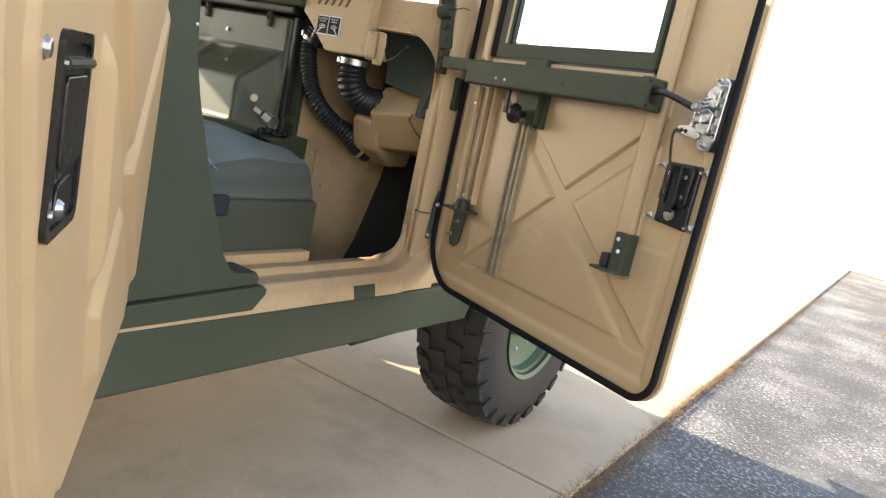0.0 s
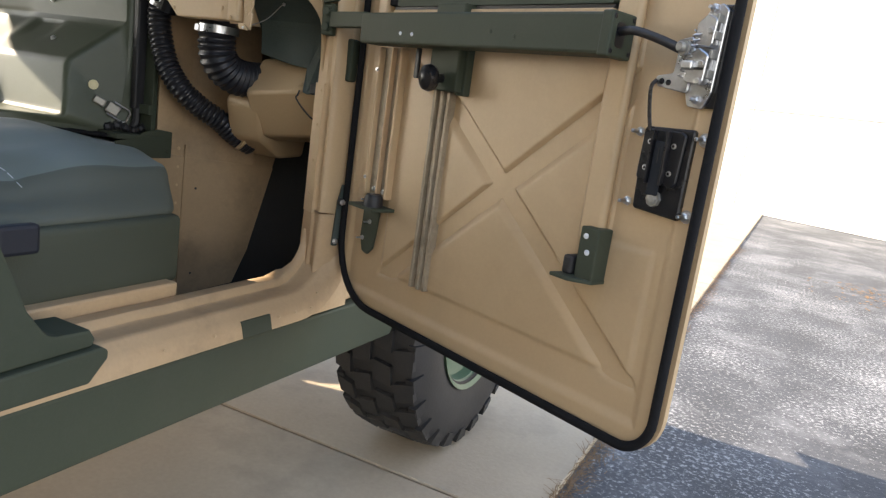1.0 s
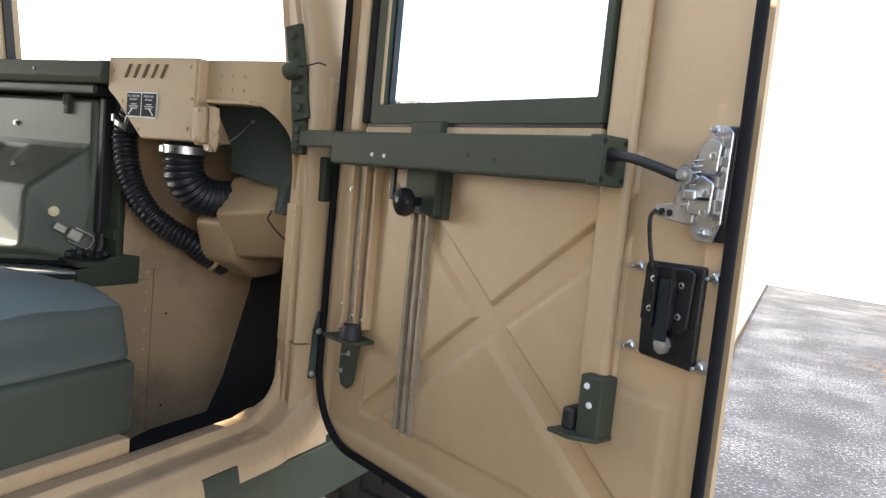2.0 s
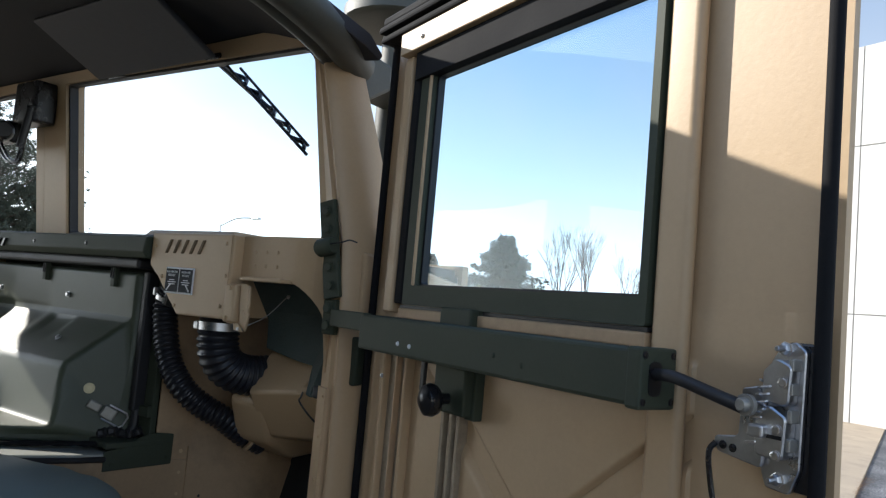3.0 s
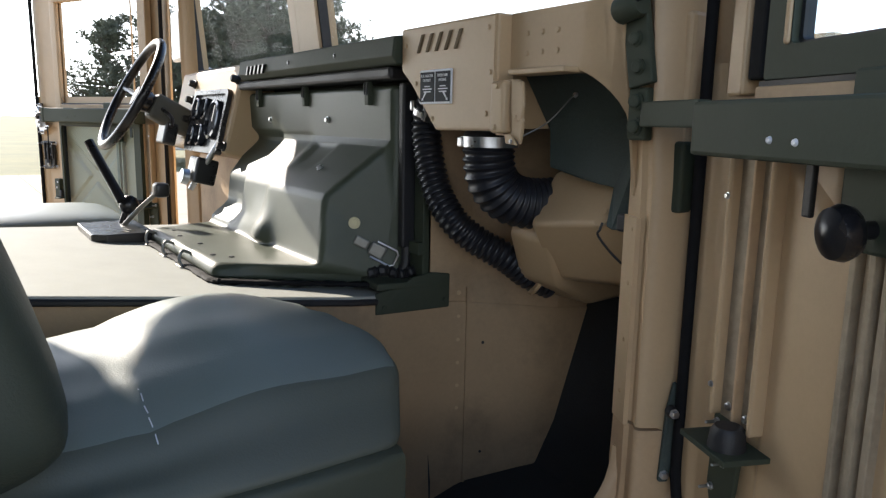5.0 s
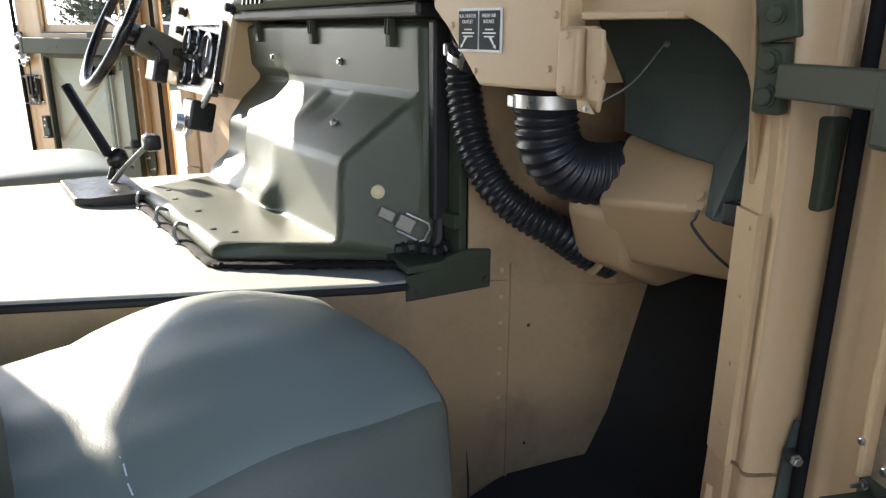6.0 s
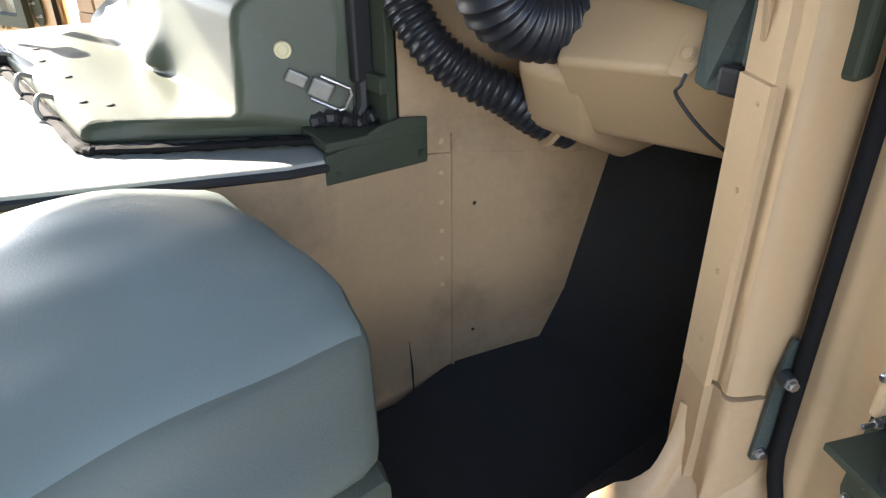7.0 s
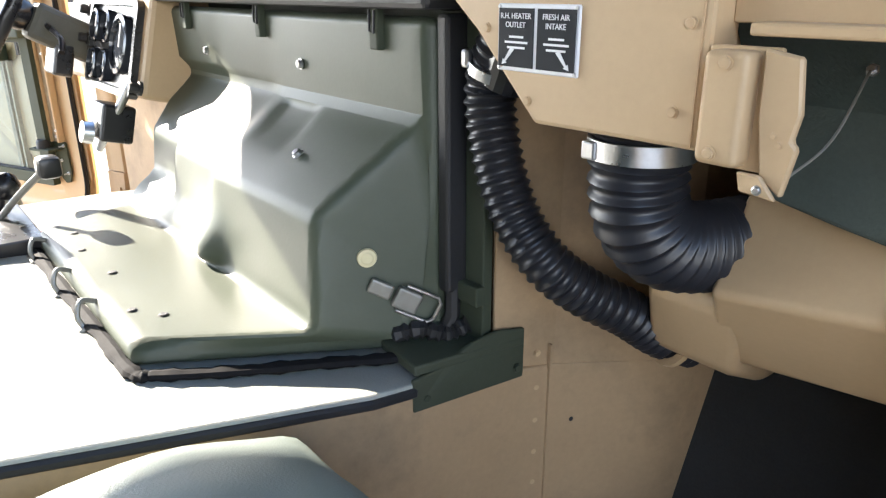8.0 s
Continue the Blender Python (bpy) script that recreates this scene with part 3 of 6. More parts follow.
def roof(truck):
    prof = [(-1.95, 1.80), (0.9, 1.80), (1.40, 1.785), (1.56, 1.762), (1.60, 1.735), (1.592, 1.722), (1.55, 1.735), (1.40, 1.762), (0.9, 1.775), (-1.95, 1.775)]
    bm = prism(prof, -0.99, 1.02, "x", 0.004)
    for x in (-0.96, -0.91, -0.85, -0.79, 0.72, 0.78, 0.84, 0.90, 0.95, 0.99):
        bmesh.ops.bisect_plane(bm, geom=bm.verts[:] + bm.edges[:] + bm.faces[:], plane_co=(x, 0, 0), plane_no=(1, 0, 0))
    for v in bm.verts:
        v.co.z -= 0.075 * smooth_step(0.66, 1.04, v.co.x)
    part("roof", bm, CANVAS, truck, "dark canvas roof, black from below", True)
    # the driver's side: canvas rolled up behind the door, a bow, and the drip edge over the doorway
    part("roof_bow", box(-1.11, -0.985, 0.40, 0.580, 1.66, 1.80, 0.006), CANVAS, truck)
    part("roof_edge", prism([(0.565, 1.815), (1.40, 1.790), (1.60, 1.735), (1.60, 1.690), (1.20, 1.695), (0.98, 1.715), (0.885, 1.735), (0.786, 1.757), (0.695, 1.786), (0.625, 1.812)], -1.11, -0.985, "x", 0.004), CANVAS, truck)
    for s in (1, -1):
        if s > 0:
            line = [(1.02, -1.95, 1.735), (1.02, 0.3, 1.722), (1.02, 0.9, 1.706), (1.02, 1.16, 1.697), (1.015, 1.32, 1.690), (0.985, 1.50, 1.672), (0.935, 1.63, 1.658)]
        else:
            line = [(-1.10, a, b) for a, b in ((0.600, 1.832), (0.640, 1.822), (0.695, 1.800), (0.786, 1.772), (0.885, 1.750), (1.00, 1.730), (1.20, 1.706), (1.40, 1.692))] + [(-1.07, 1.55, 1.680), (-1.01, 1.65, 1.668)]
        pts = curve_points(line, 6)
        part("roof_rail", tube(pts, 0.033, 12), RAIL, truck, "rounded faded olive roof rail", True)
        inner = [(p[0] - 0.042 * s, p[1], p[2] - 0.004) for p in pts]
        part("roof_rail", tube(inner, 0.022, 10), RAIL, truck, smooth=True)
        x0, x1 = (0.86, 0.945) if s > 0 else (-1.015, -0.93)
        if s > 0:
            part("corner_bracket", prism([(1.60, 1.70), (1.72, 1.69), (1.725, 1.64), (1.66, 1.60), (1.60, 1.63)], x0, x1, "x", 0.008), RAIL, truck)


def windshield(truck):
    tilt = Matrix.Translation((0, 1.605, 1.30)) @ Matrix.Rotation(radians(7), 4, "X")
    corner = [0.008, 0.012, 0.040, 0.006]
    sides = (([(-0.095, 0.0), (0.944, 0.0), (0.922, 0.428), (-0.095, 0.428)], [(0.014, 0.016), (0.914, 0.016), (0.888, 0.388), (0.010, 0.402)]),
             ([(-0.0965, 0.0), (-1.030, 0.0), (-1.005, 0.428), (-0.0965, 0.428)], [(-0.135, 0.014), (-1.000, 0.018), (-0.965, 0.402), (-0.138, 0.404)]))
    for o, i in sides:
        inner = rounded(i, corner, 5)
        part("windshield_frame", ring(rounded(o, 0.001, 5), inner, -0.004, 0.045, "y"), TAN, truck, "tan windshield frame", m=tilt)
        pane = part("windshield_pane", prism(i, 0.014, 0.020, "y"), GLASS, truck, "clear flat windshield pane", m=tilt)
        pane.visible_shadow = False
        cx, cz = sum(a for a, b in i) / 4, 0.2
        part("pane_seal", ring(inner, [(cx + (a - cx) * 0.988, cz + (b - cz) * 0.97) for a, b in inner], 0.004, 0.026, "y"), RUBBER, truck, m=tilt)


def dash(truck):
    beam = prism([(1.515, 1.262), (1.505, 1.275), (1.51, 1.308), (1.60, 1.318), (1.66, 1.318), (1.66, 1.262)], -0.275, 0.503, "x", 0.003)
    d = part("dashboard", beam, GREEN, truck, "olive dashboard lip with vent slots")
    part("dash_seal", box(-0.38, 0.46, 1.525, 1.60, 1.240, 1.262, 0.006), RUBBER, d)
    for k in range(5):
        part("vent_slot", prism([(-0.208 + k * 0.026, 1.272), (-0.199 + k * 0.026, 1.272), (-0.188 + k * 0.026, 1.292), (-0.197 + k * 0.026, 1.292)], 1.5005, 1.510, "y"), BLACK, d)
    studs("screw", [(-0.2, 1.5065, 1.288), (0.05, 1.5065, 1.288), (0.28, 1.5065, 1.288)], (0, -1, 0), d, BLACK, 0.004, 0.002)
    # heater box: chamfered lid, riveted
    face = [(0.505, 1.318), (0.764, 1.318), (0.764, 1.156), (0.611, 1.154), (0.537, 1.226), (0.505, 1.25)]
    hb = part("heater_box", prism(face, 1.522, 1.556, "y", 0.004), TAN, truck, "tan riveted heater box with an instruction plate")
    part("heater_body", prism([(0.515, 1.316), (0.728, 1.316), (0.728, 1.160), (0.616, 1.158), (0.545, 1.226), (0.515, 1.25)], 1.552, 1.66, "y"), TAN, hb)
    for k in range(5):
        part("vent_slot", prism([(0.555 + k * 0.026, 1.276), (0.563 + k * 0.026, 1.276), (0.577 + k * 0.026, 1.304), (0.569 + k * 0.026, 1.304)], 1.5195, 1.5235, "y", 0.001, 1), SLOT, hb)
    part("lid_edge", box(0.7570, 0.7585, 1.5212, 1.5235, 1.158, 1.316), TAN_WORN, hb)
    studs("rivet", [(0.552, 1.522, 1.228), (0.573, 1.522, 1.200), (0.603, 1.522, 1.172), (0.742, 1.522, 1.180), (0.749, 1.522, 1.238), (0.52, 1.522, 1.29), (0.742, 1.522, 1.300)], (0, -1, 0), hb, TAN, 0.0036, 0.0025)
    # instruction plate
    part("plate", box(0.568, 0.657, 1.5195, 1.5225, 1.195, 1.248, 0.001, 1), WHITE, hb, "black and white instruction plate")
    up = Matrix.Rotation(radians(90), 4, "X")
    for x0, words in ((0.5705, ("R.H. HEATER", "OUTLET")), (0.6145, ("FRESH AIR", "INTAKE"))):
        part("plate_field", box(x0, x0 + 0.040, 1.5185, 1.5192, 1.1985, 1.2445), PLATE, hb)
        for i, w in enumerate(words):
            lettering(w, 0.0062, Matrix.Translation((x0 + 0.020, 1.5180, 1.2365 - i * 0.0068)) @ up, hb, WHITE)
        for i, half in enumerate((0.008, 0.013, 0.010)):
            part("text_bar", box(x0 + 0.021 - half, x0 + 0.021 + half, 1.5178, 1.5184, 1.2215 - i * 0.0042, 1.2232 - i * 0.0042), WHITE, hb)
        s = -1 if x0 < 0.6 else 1
        c = x0 + 0.020
        part("arrow", prism([(c + s * 0.001, 1.2125), (c + s * 0.005, 1.2140), (c + s * 0.0125, 1.2035), (c + s * 0.0140, 1.2045), (c + s * 0.0150, 1.2000), (c + s * 0.0095, 1.2015), (c + s * 0.0110, 1.2025)], 1.5178, 1.5184, "y"), WHITE, hb)
    studs("rivet", [(0.5705, 1.5195, 1.1975), (0.6545, 1.5195, 1.1975), (0.5705, 1.5195, 1.2455), (0.6545, 1.5195, 1.2455)], (0, -1, 0), hb, STEEL, 0.0015, 0.001)
    # folded brackets at its right end
    part("side_bracket", box(0.770, 0.800, 1.506, 1.530, 1.153, 1.224, 0.005, 3), TAN, hb, "folded tan bracket", True)
    part("side_bracket", box(0.764, 0.812, 1.522, 1.528, 1.150, 1.226, 0.002), TAN, hb)
    studs("rivet", [(0.786, 1.506, 1.217), (0.782, 1.506, 1.161)], (0, -1, 0), hb, TAN, 0.0038, 0.003)
    part("side_bracket", prism([(0.805, 1.226), (0.828, 1.222), (0.832, 1.190), (0.829, 1.174), (0.833, 1.170), (0.827, 1.139), (0.812, 1.150), (0.806, 1.186)], 1.514, 1.520, "y", 0.0015, 1), TAN, hb)
    part("side_bracket", prism([(0.800, 1.152), (0.815, 1.152), (0.827, 1.138), (0.803, 1.140)], 1.509, 1.513, "y", 0.001, 1), TAN, hb)
    studs("rivet", [(0.818, 1.514, 1.176), (0.822, 1.514, 1.171)], (0, -1, 0), hb, TAN, 0.002, 0.0015)
    studs("rivet", [(0.815, 1.509, 1.143)], (0, -1, 0), hb, STEEL, 0.0025, 0.002)
    # wing towards the door post, arched over the opening
    wing = [(0.764, 1.318), (0.965, 1.318), (0.965, 1.08), (0.960, 1.08)] + rounded([(0.960, 1.082), (0.948, 1.238), (0.764, 1.238)], [0, 0.075, 0], 8)
    bm = prism(wing, 1.545, 1.66, "y", 0.003)
    for x in (0.90, 0.92, 0.94, 0.96):
        bmesh.ops.bisect_plane(bm, geom=bm.verts[:] + bm.edges[:] + bm.faces[:], plane_co=(x, 0, 0), plane_no=(1, 0, 0))
    for v in bm.verts:
        if v.co.y < 1.6:
            v.co.y += 0.052 * smooth_step(0.89, 0.985, v.co.x) * smooth_step(1.28, 1.16, v.co.z)
    w = part("dash_wing", bm, TAN, truck, "tan dashboard wing with an arched opening", True)
    part("dash_lip", box(0.79, 0.90, 1.520, 1.56, 1.232, 1.240, 0.002), TAN, w)
    studs("rivet", [(0.80, 1.545, 1.262), (0.83, 1.545, 1.262), (0.86, 1.545, 1.262), (0.80, 1.545, 1.288), (0.83, 1.545, 1.288), (0.86, 1.545, 1.288)], (0, -1, 0), w, TAN, 0.0034, 0.002)
    part("cable", tube(curve_points([(0.826, 1.520, 1.150), (0.832, 1.56, 1.170), (0.826, 1.612, 1.208)], 6), 0.0010, 6), LATCH, w, "thin steel cable")
    studs("nut", [(0.826, 1.616, 1.208)], (0, -1, 0.4), w, STEEL, 0.0035, 0.004)
    # instrument panel on the driver's side
    ip = part("instrument_panel", box(-1.13, -0.556, 1.505, 1.62, 1.072, 1.312, 0.010, 2), TAN, truck, "tan instrument panel with black gauges", m=pose(0.226, 0, 0) @ pose(0, 1.50, 1.18) @ pose(0, 0, 0, -14) @ pose(0, -1.50, -1.18))
    out = rounded([(-0.905, 1.066), (-0.585, 1.066), (-0.585, 1.245), (-0.905, 1.245)], 0.02, 5)
    inn = rounded([(-0.890, 1.079), (-0.60, 1.079), (-0.60, 1.232), (-0.890, 1.232)], 0.015, 5)
    part("gauge_bezel", ring(out, inn, 1.492, 1.510, "y"), BLACK, ip)
    part("gauge_face", prism(inn, 1.5025, 1.506, "y"), BLACK, ip)
    for x, z, r in ((-0.845, 1.19, 0.032), (-0.765, 1.19, 0.032), (-0.67, 1.16, 0.055), (-0.845, 1.115, 0.032), (-0.765, 1.115, 0.032)):
        part("gauge", lathe([(0, 0.012), (r * 0.82, 0.012), (r * 0.85, 0.018), (r, 0.016), (r, 0), (0, 0)], (x, 1.5025, z), (0, -1, 0), 24), GAUGE, ip, "round glazed gauge", True)
        part("needle", box(x - 0.002, x + 0.002, 1.4890, 1.4902, z - r * 0.1, z + r * 0.7), WHITE, ip)
    studs("knob", [(-0.96, 1.505, 1.27), (-0.96, 1.505, 1.22), (-1.01, 1.505, 1.18), (-0.95, 1.505, 1.16), (-0.56, 1.505, 1.27), (-0.56, 1.505, 1.09)], (0, -1, 0), ip, RUBBER, 0.010, 0.022)
    part("switch_box", box(-1.04, -0.95, 1.44, 1.48, 1.07, 1.14, 0.006), BLACK, ip)
    part("lower_panel", box(-0.99, -0.42, 1.60, 1.63, 0.60, 1.08, 0.004), TAN_WORN, truck, "tan panel under the instruments")
    # switches and tubes hanging under the panel
    part("pedal_bracket", box(-0.70, -0.62, 1.46, 1.52, 0.98, 1.05, 0.006), BLACK, ip)
    part("knob", lathe([(0, 0.02), (0.02, 0.018), (0.022, 0), (0, -0.002)], (-0.66, 1.455, 0.99), (0, -1, 0), 16), STEEL, ip, smooth=True)
    part("rod", rod((-0.60, 1.50, 1.10), (-0.66, 1.47, 0.96), 0.008), STEEL, ip)


def engine_cover(truck):
    prof = [(1.575, 1.232), (1.553, 1.232), (1.550, 1.122), (1.442, 1.028), (1.425, 0.903), (1.262, 0.906), (1.252, 0.880), (1.575, 0.862)]

    # where each edge of the profile ends, to the driver's side and to the passenger's
    ends = ((-0.400, 0.430), (-0.394, 0.422), (-0.392, 0.408), (-0.300, 0.364), (-0.292, 0.386), (-0.209, 0.283), (-0.205, 0.292), (-0.366, 0.440))
    bm = bmesh.new()
    lo = [bm.verts.new((a, y, z)) for (y, z), (a, b) in zip(prof, ends)]
    hi = [bm.verts.new((b, y, z)) for (y, z), (a, b) in zip(prof, ends)]
    bm.faces.new(lo)
    for i in range(6):
        bm.faces.new((hi[7], hi[i + 1], hi[i]))
    for i in range(len(prof)):
        j = (i + 1) % len(prof)
        bm.faces.new((lo[j], lo[i], hi[i], hi[j]))
    bmesh.ops.recalc_face_normals(bm, faces=bm.faces)
    soften(bm, 0.013, 3)
    # cut across its length, then mould the hollow, the dip at the driver's end and the shallow recess
    for x in np.arange(-0.38, 0.40, 0.0125):
        bmesh.ops.bisect_plane(bm, geom=bm.verts[:] + bm.edges[:] + bm.faces[:], plane_co=(x, 0, 0), plane_no=(1, 0, 0))
    for z in np.arange(0.92, 1.15, 0.0125):
        bmesh.ops.bisect_plane(bm, geom=bm.verts[:] + bm.edges[:] + bm.faces[:], plane_co=(0, 0, z), plane_no=(0, 0, 1))
    for y in np.arange(1.28, 1.42, 0.02):
        bmesh.ops.bisect_plane(bm, geom=bm.verts[:] + bm.edges[:] + bm.faces[:], plane_co=(0, y, 0), plane_no=(0, 1, 0))
    for v in bm.verts:
        x, y, z = v.co
        if y < 1.57 and -0.40 < x < 0.42 and z > 0.89:
            up = smooth_step(0.915, 0.96, z) * (1 - smooth_step(1.10, 1.16, z))
            v.co.y += up * 0.014 * smooth_step(0.10, 0.04, x)
            v.co.y += up * 0.026 * smooth_step(-0.10, -0.15, x)
            hump = math.exp(-(((x - 0.105) / (0.060 if x < 0.105 else 0.026)) ** 2 + ((z - 0.922) / 0.036) ** 2)) * (1 if y < 1.45 else 0) * smooth_step(0.900, 0.916, z)
            v.co.y -= 0.024 * hump
            v.co.y -= 0.010 * math.exp(-(((x - 0.03) / 0.06) ** 2 + ((z - 0.955) / 0.035) ** 2)) * (1 if y < 1.45 else 0)
            rec = smooth_step(0.10, 0.125, x) * (1 - smooth_step(0.195, 0.22, x)) * smooth_step(1.066, 1.080, z) * (1 - smooth_step(1.108, 1.122, z))
            v.co.y += 0.010 * rec
    ob = part("engine_cover", bm, GREEN_GLOSS, truck, "moulded olive engine cover with bolts and clips", True)
    n = Vector((0.88, -0.47, 0)).normalized()
    slope = Vector((0, -0.58, 0.81))
    studs("bolt", [(0.154, 1.551, 1.167), (-0.173, 1.551, 1.165)], (0, -1, 0), ob, STEEL, 0.0055, 0.006)
    studs("bolt", [(0.251, 1.488, 1.072)], slope, ob, STEEL, 0.0055, 0.006)
    part("button", lathe([(0.0, 0.004), (0.0055, 0.004), (0.0075, 0.003), (0.0105, 0.003), (0.0115, 0.0), (0, 0)], (0.3945, 1.490, 0.980), n, 20), BRASS, ob, "pale yellow button")
    studs("bolt", [(0.06, 1.30, 0.9055), (0.20, 1.285, 0.9058), (0.235, 1.31, 0.9052), (-0.06, 1.29, 0.9056), (-0.15, 1.30, 0.9055)], (0, 0, 1), ob, RUBBER, 0.005, 0.002)
    # the flange and its seal beside the cover
    part("cover_flange", box(0.405, 0.478, 1.588, 1.602, 0.862, 1.238, 0.002), GREEN, ob)
    part("cover_seal", box(0.432, 0.450, 1.560, 1.588, 0.935, 1.236, 0.004), RUBBER, ob, "black rubber seal")
    # the rubber strip that the cover's foot sits on, flat, with a ragged edge
    line = curve_points([(0.445, 1.565, 0.866), (0.434, 1.50, 0.871), (0.402, 1.43, 0.877), (0.362, 1.345, 0.882), (0.322, 1.272, 0.887), (0.300, 1.252, 0.888), (0.20, 1.250, 0.888), (0.0, 1.247, 0.889), (-0.26, 1.246, 0.890)], 9)
    bm = tube(line, [0.0095 + 0.0022 * math.sin(k * 1.7) * math.sin(k * 0.6) for k in range(len(line))], 8)
    for v in bm.verts:
        v.co.z = 0.868 + (v.co.z - 0.868) * 0.55
    part("cover_seal", bm, SOOT, ob, smooth=True)
    part("cover_seal", tube([(0.441, 1.574, 0.945), (0.443, 1.572, 0.905), (0.440, 1.560, 0.880)], 0.009, 8), RUBBER, ob, smooth=True)
    crumple = tube(curve_points([(0.41, 1.51, 0.885), (0.43, 1.535, 0.892), (0.445, 1.56, 0.885), (0.455, 1.585, 0.893)], 8), [0.006 + 0.006 * abs(math.sin(k * 1.9)) for k in range(25)], 7)
    part("cover_seal", crumple, RUBBER, ob)
    part("catch_plate", box(0.440, 0.482, 1.575, 1.588, 0.925, 0.948, 0.002), GREEN, ob)
    # the toggle latch, lying aslant on the end of the cover
    along = Vector((0.40, 0.75, -0.45)).normalized()
    side = n.cross(along).normalized()
    m = Matrix((( along.x, side.x, n.x, 0.415), (along.y, side.y, n.y, 1.526), (along.z, side.z, n.z, 0.930), (0, 0, 0, 1)))
    la = part("toggle_latch", box(-0.014, 0.016, -0.0125, 0.0125, 0.002, 0.014, 0.003), LATCH, ob, "grey steel toggle latch", m=m)
    part("latch_tail", box(-0.046, -0.018, -0.009, 0.009, 0.003, 0.011, 0.003), LATCH, ob, m=m)
    loop = [(-0.006, -0.016, 0.009), (0.034, -0.016, 0.007), (0.040, -0.010, 0.006), (0.040, 0.010, 0.006), (0.034, 0.016, 0.007), (-0.006, 0.016, 0.009)]
    part("latch_loop", tube(loop, 0.0022, 8), STEEL, ob, smooth=True, m=m)
    # clips under the dashboard lip and along the front flange
    for x in (-0.245, 0.045, 0.341):
        part("clip", box(x - 0.008, x + 0.008, 1.543, 1.554, 1.196, 1.240, 0.002), GREEN, ob)
        part("clip_wire", tube([(x - 0.005, 1.542, 1.238), (x - 0.004, 1.541, 1.216), (x + 0.004, 1.541, 1.214), (x + 0.005, 1.542, 1.238)], 0.0014, 6), RUBBER, ob)
    for x in (-0.16, 0.0, 0.13):
        part("spring_clip", tube(curve_points([(x, 1.262, 0.900), (x + 0.004, 1.244, 0.906), (x + 0.012, 1.236, 0.890), (x + 0.02, 1.240, 0.877)], 5), 0.0034, 7), LATCH, ob, "small spring clip", True)
        part("clip_base", box(x - 0.012, x + 0.03, 1.232, 1.250, 0.872, 0.880, 0.002), LATCH, ob)


def hoses(truck):
    def corrugated(ctrl, r, pitch, amp):
        pts = curve_points(ctrl, 24)
        length = sum((b - a).length for a, b in zip(pts, pts[1:]))
        n = int(length / pitch * 6)
        steps = [i * length / n for i in range(n + 1)]
        out, i, run = [], 0, 0.0
        for s in steps:
            while i < len(pts) - 2 and run + (pts[i + 1] - pts[i]).length < s:
                run += (pts[i + 1] - pts[i]).length
                i += 1
            f = (s - run) / max((pts[i + 1] - pts[i]).length, 1e-6)
            out.append(pts[i].lerp(pts[i + 1], min(f, 1)))
        radii = [r - amp + amp * 2 * (0.5 + 0.5 * math.cos(s / pitch * math.tau)) ** 1.4 for s in steps]
        return tube(out, radii, 22)
    part("heater_hose", corrugated([(0.505, 1.588, 1.215), (0.484, 1.588, 1.165), (0.496, 1.588, 1.10), (0.521, 1.592, 1.040), (0.556, 1.605, 0.994), (0.580, 1.64, 0.960), (0.603, 1.68, 0.934), (0.618, 1.725, 0.900), (0.634, 1.77, 0.878)], 0.0255, 0.0112, 0.0019), HOSE, truck, "thin black corrugated hose", True)
    part("heater_hose", corrugated([(0.676, 1.582, 1.16), (0.675, 1.582, 1.112), (0.677, 1.590, 1.076), (0.684, 1.616, 1.050), (0.696, 1.655, 1.040), (0.715, 1.705, 1.042)], 0.0400, 0.0118, 0.0022), HOSE, truck, "thick black corrugated hose", True)
    c = part("hose_clamp", lathe([(0.041, 0), (0.0445, 0), (0.0445, 0.016), (0.041, 0.016)], (0.676, 1.582, 1.130), (0, 0, 1), 36), STEEL, truck, "bright steel hose clamp", True)
    part("clamp_screw", box(0.650, 0.664, 1.537, 1.545, 1.130, 1.145, 0.002), STEEL, c)
    c = part("hose_clamp", lathe([(0.026, 0), (0.0295, 0), (0.0295, 0.010), (0.026, 0.010)], (0.492, 1.588, 1.178), (0.35, 0, 1), 24), STEEL, truck, smooth=True)
    part("clamp_screw", box(0.470, 0.480, 1.560, 1.570, 1.186, 1.204, 0.003), STEEL, c)
    part("hose_stub", rod((0.505, 1.588, 1.17), (0.545, 1.588, 1.26), 0.024, 16), BLACK, truck)
    duct = [(1.630, 1.010), (1.684, 1.090), (1.90, 1.13), (1.93, 0.92), (1.76, 0.900), (1.705, 0.912)]
    bm = prism(duct, 0.722, 0.948, "x", 0.008, 3)
    for v in bm.verts:
        v.co.z += (v.co.x - 0.722) * 0.13
        v.co.y += (v.co.x - 0.722) * 0.02
        v.co.x -= (v.co.z - 1.01) * 0.08 + (0.03 if v.co.z < 0.96 and v.co.x < 0.8 else 0)
    du = part("air_duct", bm, TAN, truck, "angular tan air duct under the dashboard", True)
    lobe = rounded([(1.650, 0.992), (1.69, 1.015), (1.88, 1.03), (1.88, 0.86), (1.79, 0.855), (1.70, 0.900)], [0.02, 0.02, 0.01, 0.01, 0.05, 0.04], 5)
    bm = prism(lobe, 0.640, 0.740, "x", 0.022, 4)
    for v in bm.verts:
        v.co.x -= max(0.98 - v.co.z, 0) * 0.25
    part("duct_elbow", bm, TAN, du, smooth=True)
    part("duct_lip", lathe([(0.028, 0), (0.036, 0.002), (0.036, 0.008), (0.028, 0.010)], (0.626, 1.735, 0.900), (0.45, 0.80, -0.42), 20), TAN, du, smooth=True)
